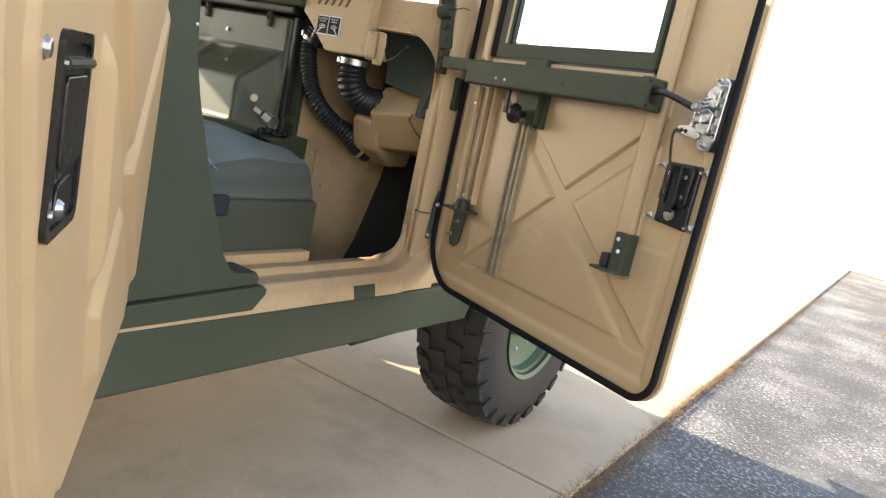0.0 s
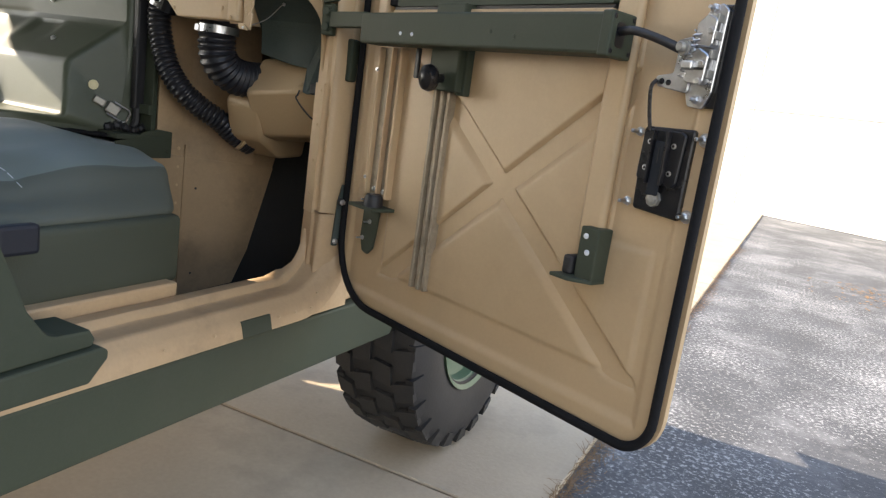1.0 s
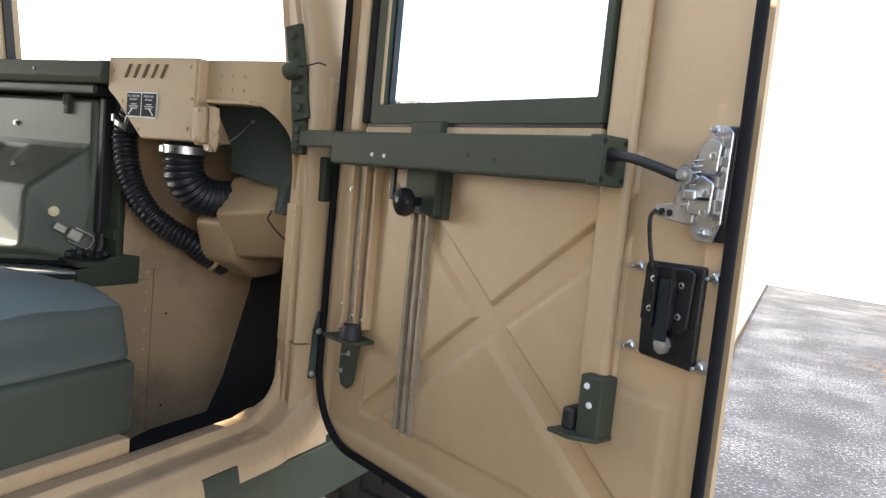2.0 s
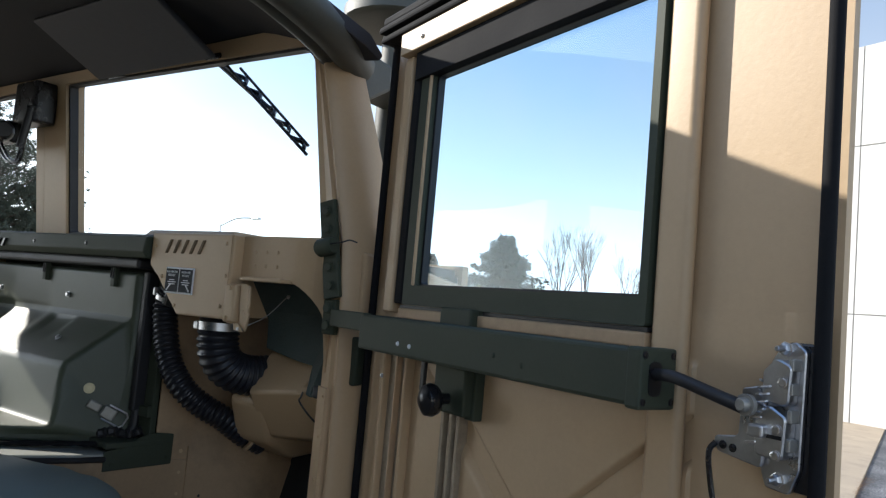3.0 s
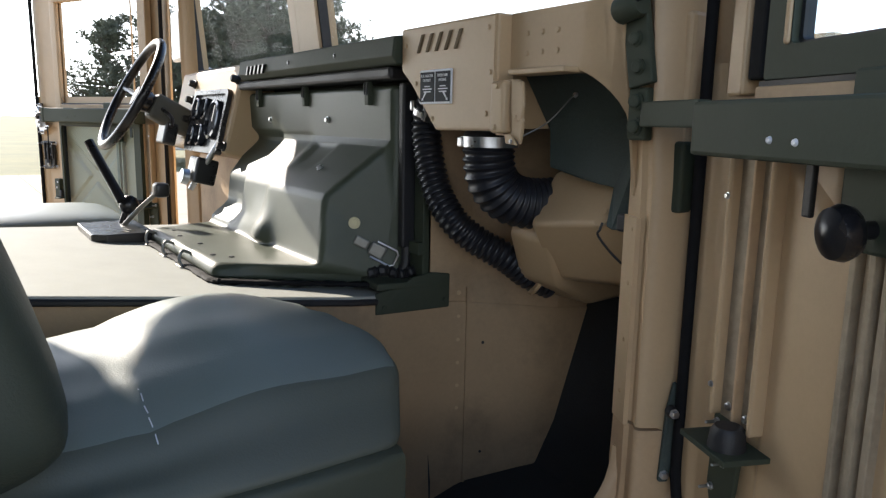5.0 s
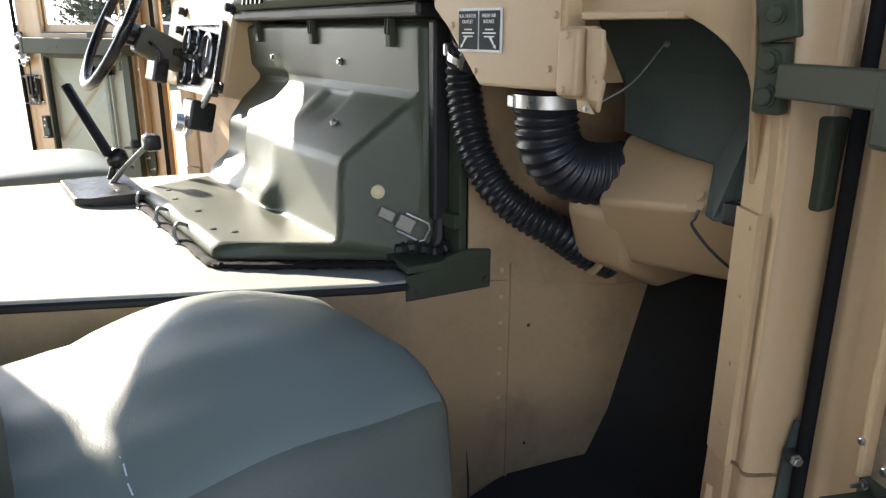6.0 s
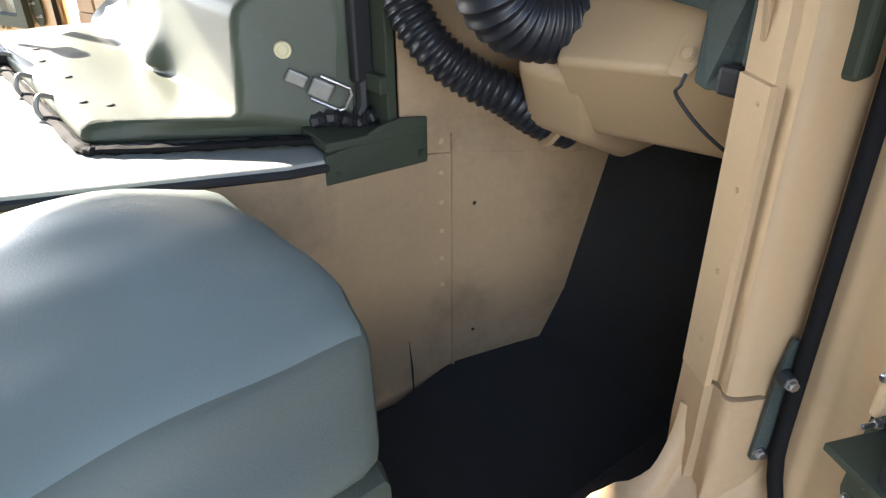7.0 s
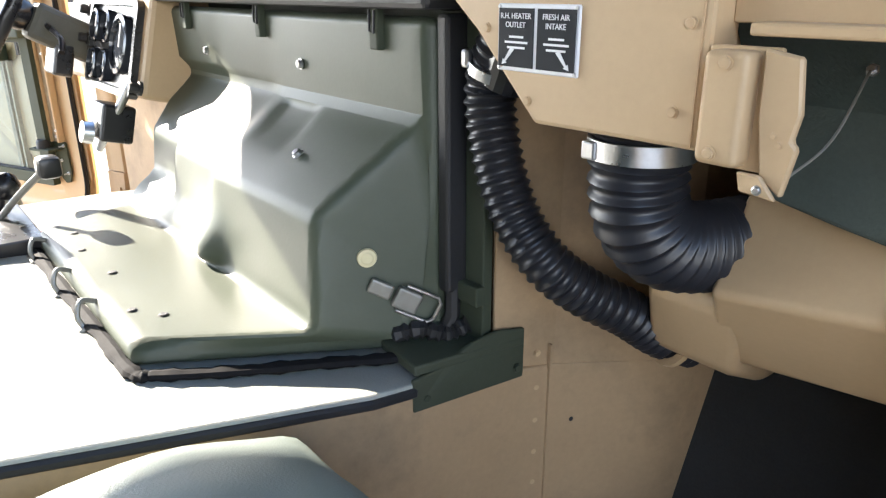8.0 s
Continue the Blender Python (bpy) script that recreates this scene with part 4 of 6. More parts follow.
    part("duct_cable", tube(curve_points([(0.884, 1.622, 1.034), (0.882, 1.620, 1.024), (0.879, 1.621, 1.014), (0.900, 1.636, 0.985), (0.935, 1.657, 0.955)], 6), 0.0018, 6), RUBBER, du, "thin black cable on the duct")
    lug = prism(rounded([(0.857, 1.056), (0.880, 1.074), (0.888, 1.070), (0.888, 1.046), (0.880, 1.028), (0.862, 1.027)], 0.004, 3), 0.0, 0.004, "y", 0.001)
    for v in lug.verts:
        v.co.y += 1.6285 + (v.co.z - 1.03) * 0.675
    part("duct_lug", lug, TAN, du, "small tan lug plate with a bolt")
    studs("bolt", [(0.873, 1.6375, 1.046)], (0, -0.83, 0.55), du, TAN, 0.006, 0.0035)
    # a torn sheet of foam hangs down over the duct
    foam = prism([(0.742, 1.180), (0.747, 1.102), (0.809, 1.090), (0.850, 1.0845), (0.882, 1.082), (0.888, 1.060), (0.896, 1.031), (0.908, 1.0275), (0.923, 1.029), (0.922, 1.050), (0.933, 1.052), (0.946, 1.058), (0.946, 1.20)], 0.0, 0.010, "y", 0.0015, 1)
    for v in foam.verts:
        v.co.y += 1.645 + min(v.co.z - 1.09, 0) * 0.50
    part("duct_foam", foam, DARK_GREEN, du, "torn dark green foam sheet")
    part("foam_tab", box(0.921, 0.942, 1.607, 1.622, 1.028, 1.052, 0.004), RUBBER, du)


def seat(truck):
    def pad(x0, x1, y0, y1, z0, z1, r, crown, rounds=4, cuts=13):
        """A stuffed pad: a box worn round at its edges and domed on top."""
        bm = box(x0, x1, y0, y1, z0, z1)
        bmesh.ops.subdivide_edges(bm, edges=bm.edges, cuts=cuts, use_grid_fill=True)
        bm.normal_update()
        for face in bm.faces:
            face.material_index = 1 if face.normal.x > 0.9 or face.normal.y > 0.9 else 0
        cx, cy, cz = (x0 + x1) / 2, (y0 + y1) / 2, (z0 + z1) / 2
        hx, hy, hz = (x1 - x0) / 2, (y1 - y0) / 2, (z1 - z0) / 2
        rz = min(r, hz * 0.95)
        for v in bm.verts:
            p = v.co - Vector((cx, cy, cz))
            q = Vector((max(-hx + r, min(hx - r, p.x)), max(-hy + r, min(hy - r, p.y)), max(-hz + rz, min(hz - rz, p.z))))
            d = p - q
            d.z *= r / rz
            if d.length > r:
                d = d.normalized() * r
            d.z *= rz / r
            p = q + d
            if p.z > 0:
                p.z += crown * (1 - (p.x / hx) ** 2) * (1 - (p.y / hy) ** 4) * p.z / hz
            v.co = Vector((cx, cy, cz)) + p
        for k in range(rounds):
            bmesh.ops.smooth_vert(bm, verts=bm.verts, factor=0.5, use_axis_x=True, use_axis_y=True, use_axis_z=True)
        return bm
    bm = pad(0.490, 0.962, 0.70, 1.312, 0.770, 0.910, 0.026, 0.014, 1, 25)
    for v in bm.verts:
        if v.co.y > 1.2:
            v.co.y += (v.co.z - 0.84) * 0.30 * smooth_step(1.2, 1.3, v.co.y) - 0.014 * smooth_step(0.82, 0.985, v.co.x)
        v.co.x -= (max(v.co.z - 0.79, 0) * 0.60 + 0.010 * smooth_step(1.08, 1.33, v.co.y)) * smooth_step(0.76, 0.94, v.co.x)
    for v in bm.verts:
        # the cushion sinks towards the backrest
        if v.co.z > 0.80:
            v.co.z -= 0.050 * smooth_step(1.20, 0.90, v.co.y) * smooth_step(0.80, 0.88, v.co.z)
            v.co.z -= (0.014 * smooth_step(1.08, 1.25, v.co.y) + 0.030 * smooth_step(1.20, 1.34, v.co.y) * smooth_step(0.80, 0.56, v.co.x)) * smooth_step(0.80, 0.90, v.co.z)
    for v in bm.verts:
        v.co.x = 0.470 + (v.co.x - 0.490) * 0.900
        v.co.y += 0.024
    for v in bm.verts:
        # the outer front corner is worn down
        v.co.z -= 0.030 * smooth_step(0.56, 0.86, v.co.x) * smooth_step(0.78, 0.88, v.co.z) * smooth_step(0.70, 1.15, v.co.y)
    for v in bm.verts:
        # shallow creases that run forward over the pad
        if v.co.z > 0.86:
            v.co.z += 0.0022 * math.sin(v.co.x * 52 + 3 * math.sin(v.co.y * 9)) * math.sin(v.co.y * 17 + v.co.x * 11)
    for v in bm.verts:
        # the sewn seam across the pad pulls the cover in
        if v.co.z > 0.80:
            v.co.z -= 0.0035 * math.exp(-((v.co.y - 1.034) / 0.010) ** 2)
    seam = [(x, max(v.co.z for v in bm.verts if abs(v.co.x - x) < 0.014 and abs(v.co.y - 1.034) < 0.018) - 0.0015) for x in (0.640 + 0.021 * k for k in range(11))]
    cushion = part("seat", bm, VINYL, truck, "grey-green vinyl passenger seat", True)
    # the outer and front faces of the pad take a duller, more olive colour than its top
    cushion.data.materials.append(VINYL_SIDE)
    for k, ((x, z), (x1, z1)) in enumerate(zip(seam, seam[1:])):
        if k not in (3, 4):
            part("stitch", tube([(x, 1.0335 + 0.001 * math.sin(k * 2.3), z), (x + 0.013, 1.034, z + (z1 - z) * 0.62)], 0.0008, 5), WHITE, cushion, "pale thread of a worn seam")
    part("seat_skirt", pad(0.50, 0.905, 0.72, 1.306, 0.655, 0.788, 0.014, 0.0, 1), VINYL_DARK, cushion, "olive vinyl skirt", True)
    part("seat_box", box(0.49, 0.930, 0.70, 1.272, 0.578, 0.668, 0.004, 2, box(0.49, 0.880, 0.70, 1.268, 0.41, 0.580)), TAN_WORN, cushion, "tan seat base")
    part("buckle", box(0.918, 0.938, 0.940, 1.003, 0.755, 0.800, 0.006), BELT, cushion, "dark blue belt buckle")
    bm = pad(0.48, 0.925, -0.06, 0.09, 0.0, 0.56, 0.06, 0.0)
    part("backrest", bm, VINYL_DARK, cushion, "dark olive vinyl backrest", True, m=pose(0, 0.890, 0.83, 18, 0, 0))
    bm = pad(-1.00, -0.56, 0.72, 1.30, 0.780, 0.893, 0.05, 0.012)
    other = part("seat", bm, VINYL, truck, "grey-green vinyl driver's seat", True)
    part("seat_box", box(-0.99, -0.57, 0.70, 1.25, 0.41, 0.79, 0.008), GREEN, other)


def door(truck, s, m):
    """A front door in its own plane: u along it from the hinge, y outwards, z up. s is -1 for the driver's door."""
    def P(pts):
        return [(s * a, b) for a, b in pts]
    corners = [(-0.122, 0.648), (0.6985, 0.648), (0.6985, 1.728), (-0.125, 1.728)]
    outline = rounded(P(corners), [0.13, 0.06, 0.04, 0.02], 8)
    hole = rounded(P([(0.0, 1.235), (0.512, 1.235), (0.512, 1.605), (0.0, 1.605)]), 0.01, 8)
    body = part("passenger_door" if s > 0 else "driver_door", ring(outline, hole, 0.003, 0.012, "y"), TAN, truck, "open tan door seen from inside, olive armrest bar and sliding window", m=m)

    # stamped inner panel with its crossed rib
    bm = bmesh.new()
    nu, nz, u0, u1, z0, z1 = (312, 226, -0.12, 0.695, 0.65, 1.238) if s > 0 else (120, 90, -0.12, 0.70, 0.65, 1.238)
    cu, cz = 0.335, 0.945

    def height(u, z):
        # the cross is pressed in; its upper flanks are steep, its lower ones shallow
        p, q = (z - cz) - 0.74 * (u - cu), (z - cz) + 0.74 * (u - cu)
        inside = min(u - 0.03, 0.640 - u, z - 0.735, 1.186 - z)
        if u > 0.50:
            inside = min(inside, max(0.914 - z, 0.50 - u + 0.02) if u > 0.56 else inside)
        arm = 0.0
        for d in (p, q):
            d *= 0.804
            arm = max(arm, 1 - smooth_step(0.014, 0.0215, d) if d > 0 else 1 - smooth_step(0.006, 0.028, -d))
        h = 0.004 * smooth_step(0.0, 0.010, inside) - 0.0095 * arm * smooth_step(-0.012, 0.010, inside)
        rim = min(u + 0.12, 0.695 - u, z - 0.65)
        return h - 0.006 * smooth_step(0.03, 0.045, rim)
    grid = {}

    def keep(u, z):
        if z < 0.648 + 0.13 and u < -0.122 + 0.13 and (u - 0.008) ** 2 + (z - 0.778) ** 2 > 0.125 ** 2:
            return False
        if z < 0.648 + 0.06 and u > 0.703 - 0.06 and (u - 0.643) ** 2 + (z - 0.708) ** 2 > 0.058 ** 2:
            return False
        return True
    for a in range(nu + 1):
        for b in range(nz + 1):
            u, z = u0 + (u1 - u0) * a / nu, z0 + (z1 - z0) * b / nz
            if keep(u, z):
                grid[a, b] = bm.verts.new((s * u, -0.006 - height(u, z), z))
    for a in range(nu):
        for b in range(nz):
            q = [(a, b), (a + 1, b), (a + 1, b + 1), (a, b + 1)]
            if all(k in grid for k in q):
                bm.faces.new([grid[k] for k in q][::s])
    bmesh.ops.recalc_face_normals(bm, faces=bm.faces)
    part("inner_panel", bm, TAN, body, "tan stamped panel with a crossed rib", True)

    # rubber seal all round
    line = [Vector((a, -0.012, b)) for a, b in rounded(P([(-0.104, 0.657), (0.692, 0.657), (0.692, 1.706), (-0.104, 1.706)]), [0.125, 0.05, 0.035, 0.02], 10)]
    part("door_seal", tube(line, 0.0068, 10, True), SOOT, body, "black rubber door seal", True)

    def slab(name, u0, u1, y0, y1, z0, z1, material, r=0.003, label=""):
        a, b = sorted((s * u0, s * u1))
        return part(name, box(a, b, y0, y1, z0, z1, r), material, body, label)

    def stud(name, uz, y, material, r, h, stem=0.0):
        studs(name, [(s * a, y, b) for a, b in uz], (0, -1, 0), body, material, r, h, stem)

    # window: green frame, dark channel, glass; wound down on the driver's side
    drop, back = (0.0, -0.018) if s > 0 else (-0.46, -0.030)
    down = Matrix.Translation((0, back, drop))
    out = rounded(P([(0.012, 1.214), (0.512, 1.214), (0.512, 1.618), (0.012, 1.618)]), 0.004, 4)
    inn = rounded(P([(0.048, 1.245), (0.501, 1.245), (0.501, 1.588), (0.048, 1.588)]), 0.006, 4)
    part("window_frame", ring(out, inn, -0.004, 0.018, "y"), GREEN, body, "olive window frame", m=down)
    part("window_gasket", ring(inn, rounded(P([(0.053, 1.248), (0.498, 1.248), (0.498, 1.585), (0.053, 1.585)]), 0.006, 4), 0.004, 0.016, "y"), RUBBER, body, m=down)
    q = P([(0.030, 1.23), (0.505, 1.23), (0.505, 1.592), (0.030, 1.592)])
    pane = part("window_pane", prism(q, 0.008, 0.013, "y"), TINTED, body, "blue-tinted sliding window pane", m=down)
    pane.visible_shadow = False
    slab("window_track", -0.012, 0.010, -0.024, 0.010, 1.215, 1.625, SOOT if s > 0 else TAN)
    slab("window_track", 0.040, 0.047, -0.026, -0.020, 1.245, 1.590, TAN)
    slab("window_track", -0.040, -0.014, -0.028, -0.002, 1.200, 1.632, TAN)
    slab("window_track", -0.030, -0.0225, -0.024, -0.002, 0.872, 1.140, TAN)
    slab("window_track", -0.0225, 0.008, -0.012, -0.002, 0.872, 1.140, ALU, 0.001)
    slab("window_track", 0.008, 0.012, -0.020, -0.002, 0.872, 1.140, TAN_WORN, 0.001)
    slab("window_track", 0.012, 0.035, -0.010, -0.002, 0.872, 1.140, ALU, 0.001)
    slab("window_track", 0.035, 0.042, -0.021, -0.002, 0.872, 1.140, TAN)
    stud("screw", [(-0.026, 1.10), (-0.026, 0.905)], -0.024, STEEL, 0.003, 0.003)
    stud("screw", [(-0.008, 0.886), (0.024, 0.884)], -0.012, STEEL, 0.004, 0.004)
    slab("window_head", -0.040, 0.548, -0.040, 0.002, 1.634, 1.672, TAN, 0.002, "tan window head with screws")
    if s > 0:
        stud("screw", [(0.030, 1.652), (0.244, 1.654), (0.444, 1.656)], -0.040, STEEL, 0.004, 0.004)
    slab("head_channel", 0.000, 0.512, -0.030, 0.003, 1.586 if s > 0 else 1.600, 1.633, SOOT if s > 0 else TAN_WORN, 0.001)
    if s > 0:
        for z0, z1, y0 in ((1.676, 1.688, -0.040), (1.692, 1.704, -0.046), (1.708, 1.724, -0.038)):
            slab("head_seal", -0.118, 0.690, y0, -0.004, z0, z1, SOOT, 0.004)
    slab("ledge", 0.000, 0.512, -0.022, 0.002, 1.192, 1.208, TAN_WORN, 0.002)
    slab("ledge_gap", 0.000, 0.512, -0.018, 0.002, 1.2085, 1.2135, RUBBER, 0)
    # tan guide channel beside the latch, rounded
    a, b = sorted((s * 0.514, s * 0.556))
    part("guide_channel", box(a, b, -0.018, 0.0, 0.905, 1.640, 0.008, 3), TAN, body, "tan window guide channel", True)
    # slider block with its knob, and the track below
    slab("slider_block", 0.145, 0.221, -0.034, -0.006, 1.076, 1.216, GREEN, 0.003, "olive slider block")
    slab("slider_edge", 0.205, 0.227, -0.020, -0.004, 1.072, 1.216, GREEN, 0.002)
    part("slider_knob", lathe([(0.007, 0.0), (0.007, 0.012), (0.012, 0.015), (0.019, 0.020), (0.0215, 0.028), (0.019, 0.037), (0.010, 0.043), (0, 0.044)], (s * 0.184, -0.034, 1.095), (-0.05 * s, -1, -0.08), 24), BLACK, body, "round black knob", True)
    for k, (u, y) in enumerate(((0.144, -0.016), (0.155, -0.010), (0.165, -0.016), (0.178, -0.013))):
        slab("slider_track", u, u + (0.007, 0.006, 0.007, 0.008)[k], y, 0.004, 0.738, 1.076, ALU, 0.001)
    slab("slider_slot", 0.151, 0.178, -0.006, 0.004, 0.738, 1.076, TAN_WORN, 0)
    slab("pull_strap", 0.080, 0.092, -0.018, -0.012, 1.092, 1.142, RUBBER, 0.002)
    # armrest bar
    slab("bar", -0.020, 0.556, -0.078, -0.030, 1.140, 1.193, GREEN, 0.004, "olive steel armrest bar")
    slab("bar_end", 0.542, 0.560, -0.080, -0.028, 1.138, 1.195, GREEN, 0.003)
    part("bar_slot", prism(rounded([(-0.068, 1.150), (-0.050, 1.150), (-0.050, 1.182), (-0.068, 1.182)], 0.006, 3), s * 0.5595, s * 0.5608, "x"), BLACK, body)
    studs("screw", [(s * 0.560, -0.074, 1.188), (s * 0.560, -0.034, 1.188), (s * 0.560, -0.074, 1.145), (s * 0.560, -0.034, 1.145)], (s, 0, 0), body, BLACK, 0.003, 0.001)
    stud("bolt", [(0.108, 1.157), (0.141, 1.156)], -0.078, WHITE, 0.0027, 0.0025)
    stud("rivet", [(0.386, 1.158), (0.334, 1.164)], -0.078, GREEN, 0.0032, 0.0015)
    # rod from the bar to the latch
    a = [(s * 0.556, -0.058, 1.170), (s * 0.585, -0.064, 1.171), (s * 0.618, -0.060, 1.163), (s * 0.642, -0.044, 1.154)]
    part("latch_rod", tube(curve_points(a, 6), 0.0058, 12), RUBBER, body, "black bent latch rod", True)
    part("latch_pivot", lathe([(0, 0.012), (0.0045, 0.012), (0.006, 0.010), (0.006, 0.005), (0.009, 0.005), (0.009, 0), (0, 0)], (s * 0.645, -0.040, 1.156), (0, -1, 0), 16), LATCH, body, smooth=True)
    # latch: plates, cams, spring
    slab("latch_base", 0.662, 0.690, -0.012, -0.004, 1.092, 1.212, BLACK, 0.002)
    lp = part("latch", prism(rounded(P([(0.650, 1.092), (0.672, 1.090), (0.680, 1.110), (0.682, 1.205), (0.672, 1.213), (0.658, 1.206), (0.646, 1.185), (0.640, 1.120)]), 0.005, 3), -0.018, -0.012, "y", 0.001, 1), STEEL, body, "zinc-plated door latch")
    part("latch_arm", prism(rounded(P([(0.600, 1.124), (0.606, 1.112), (0.650, 1.106), (0.652, 1.150), (0.645, 1.172), (0.628, 1.168), (0.626, 1.128)]), 0.004, 3), -0.024, -0.019, "y", 0.001, 1), STEEL, body)
    part("latch_cam", prism(rounded(P([(0.648, 1.118), (0.674, 1.116), (0.676, 1.150), (0.660, 1.158), (0.648, 1.146)]), 0.005, 3), -0.034, -0.018, "y", 0.002, 1), STEEL, body)
    part("latch_cam", prism(rounded(P([(0.652, 1.160), (0.676, 1.158), (0.678, 1.192), (0.664, 1.198), (0.652, 1.186)]), 0.005, 3), -0.032, -0.018, "y", 0.002, 1), STEEL, body)
    slab("latch_claw", 0.646, 0.660, -0.042, -0.020, 1.132, 1.142, STEEL, 0.002)
    spring = [(s * (0.644 + 0.006 * math.cos(k * 0.9)) + s * 0.012 * k / 60, -0.030 + 0.006 * math.sin(k * 0.9), 1.122 + 0.056 * k / 60) for k in range(61)]
    part("spring", tube(spring, 0.0012, 5), STEEL, body)
    stud("nut", [(0.664, 1.206), (0.662, 1.100)], -0.018, STEEL, 0.005, 0.006, 0.008)
    stud("bolt", [(0.672, 1.178), (0.668, 1.140), (0.668, 1.120)], -0.034, STEEL, 0.004, 0.002)
    for b in (1.124, 1.146, 1.168, 1.188):
        slab("latch_rib", 0.6745, 0.6785, -0.031, -0.018, b, b + 0.010, LATCH, 0.001)
    slab("latch_gap", 0.650, 0.673, -0.0345, -0.030, 1.1325, 1.1355, BLACK, 0)
    stud("bolt", [(0.612, 1.118), (0.622, 1.117)], -0.024, BLACK, 0.003, 0.002)
    rodp = [(s * 0.606, -0.026, 1.119), (s * 0.602, -0.030, 1.110), (s * 0.604, -0.028, 1.085), (s * 0.610, -0.026, 1.058)]
    part("link_rod", tube(curve_points(rodp, 5), 0.0026, 8), BLACK, body, smooth=True)
    # black handle box
    hb = part("handle_box", prism(rounded(P([(0.596, 0.962), (0.667, 0.957), (0.668, 1.066), (0.594, 1.064), (0.592, 1.012), (0.594, 1.006)]), 0.003, 2), -0.014, -0.004, "y", 0.002, 1), BLACK, body, "black handle box with bolts")
    part("handle_plate", prism(rounded(P([(0.596, 1.000), (0.652, 0.994), (0.657, 1.000), (0.660, 1.058), (0.652, 1.062), (0.597, 1.062)]), 0.003, 2), -0.019, -0.014, "y", 0.0015, 1), BLACK, body)
    for u in (0.6145, 0.6365):
        slab("handle_slot", u, u + 0.0035, -0.028, -0.019, 0.996, 1.060, BLACK, 0.001)
    slab("handle_lever", 0.6190, 0.6355, -0.024, -0.019, 0.982, 1.048, PLATE, 0.002)
    slab("handle_lever", 0.6270, 0.6285, -0.0245, -0.022, 1.022, 1.040, BLACK, 0)
    part("handle_pin", lathe([(0, 0.009), (0.004, 0.009), (0.0065, 0.008), (0.0075, 0.005), (0.010, 0.005), (0.0105, 0.0), (0, 0)], (s * 0.628, -0.014, 0.978), (0, -1, 0), 8), LATCH, body)
    fix = [(0.609, 1.046), (0.645, 1.044), (0.608, 1.014), (0.645, 1.011)]
    stud("bolt", fix, -0.019, STEEL, 0.0030, 0.0015)
    stud("bolt", fix, -0.0205, BLACK, 0.0014, 0.0004)
    stud("washer", [(0.679, 1.056), (0.675, 0.964)], -0.006, STEEL, 0.0070, 0.002)
    stud("nut", [(0.584, 1.056), (0.679, 1.056), (0.584, 0.968), (0.675, 0.964)], -0.008, STEEL, 0.0052, 0.006, 0.014)
    # lower guide brackets
    slab("guide_bracket", 0.536, 0.568, -0.036, -0.004, 0.856, 0.926, GREEN, 0.002, "olive guide bracket")
    part("guide_shelf", prism(P([(0.508, -0.056), (0.542, -0.056), (0.570, -0.036), (0.570, -0.006), (0.515, -0.006)]), 0.853, 0.858, "z", 0.001, 1), GREEN, body)
    slab("rubber_stop", 0.517, 0.533, -0.042, -0.012, 0.858, 0.884, RUBBER, 0.004)
    stud("bolt", [(0.547, 0.914), (0.553, 0.893)], -0.036, WHITE, 0.0033, 0.003)
    part("guide_bracket", prism(rounded(P([(-0.036, 0.872), (0.018, 0.872), (0.010, 0.800), (0.004, 0.772), (-0.012, 0.759), (-0.030, 0.763), (-0.040, 0.790)]), 0.006, 3), -0.010, -0.004, "y", 0.001, 1), GREEN, body, "olive guide bracket")
    slab("guide_shelf", -0.026, 0.058, -0.058, -0.004, 0.852, 0.858, GREEN, 0.001)
    part("rubber_stop", lathe([(0, 0.022), (0.014, 0.022), (0.018, 0.016), (0.020, 0), (0, 0)], (s * 0.026, -0.034, 0.858), (0, 0, 1), 16), RUBBER, body, smooth=True)
    stud("nut", [(-0.028, 0.862), (-0.010, 0.822), (-0.030, 0.788)], -0.010, STEEL, 0.0038, 0.005, 0.010)
    # the lower half of the door is a little deeper
    for o in (body, *body.children):
        z0 = o.location.z if o is not body else 0.0
        if o.data in HEADS.values():
            o.location.z = min(z0, 1.157 - (1.157 - z0) * 1.08)
        else:
            for v in o.data.vertices:
                v.co.z = min(v.co.z, 1.157 - (1.157 - v.co.z - z0) * 1.08 - z0)
    return body


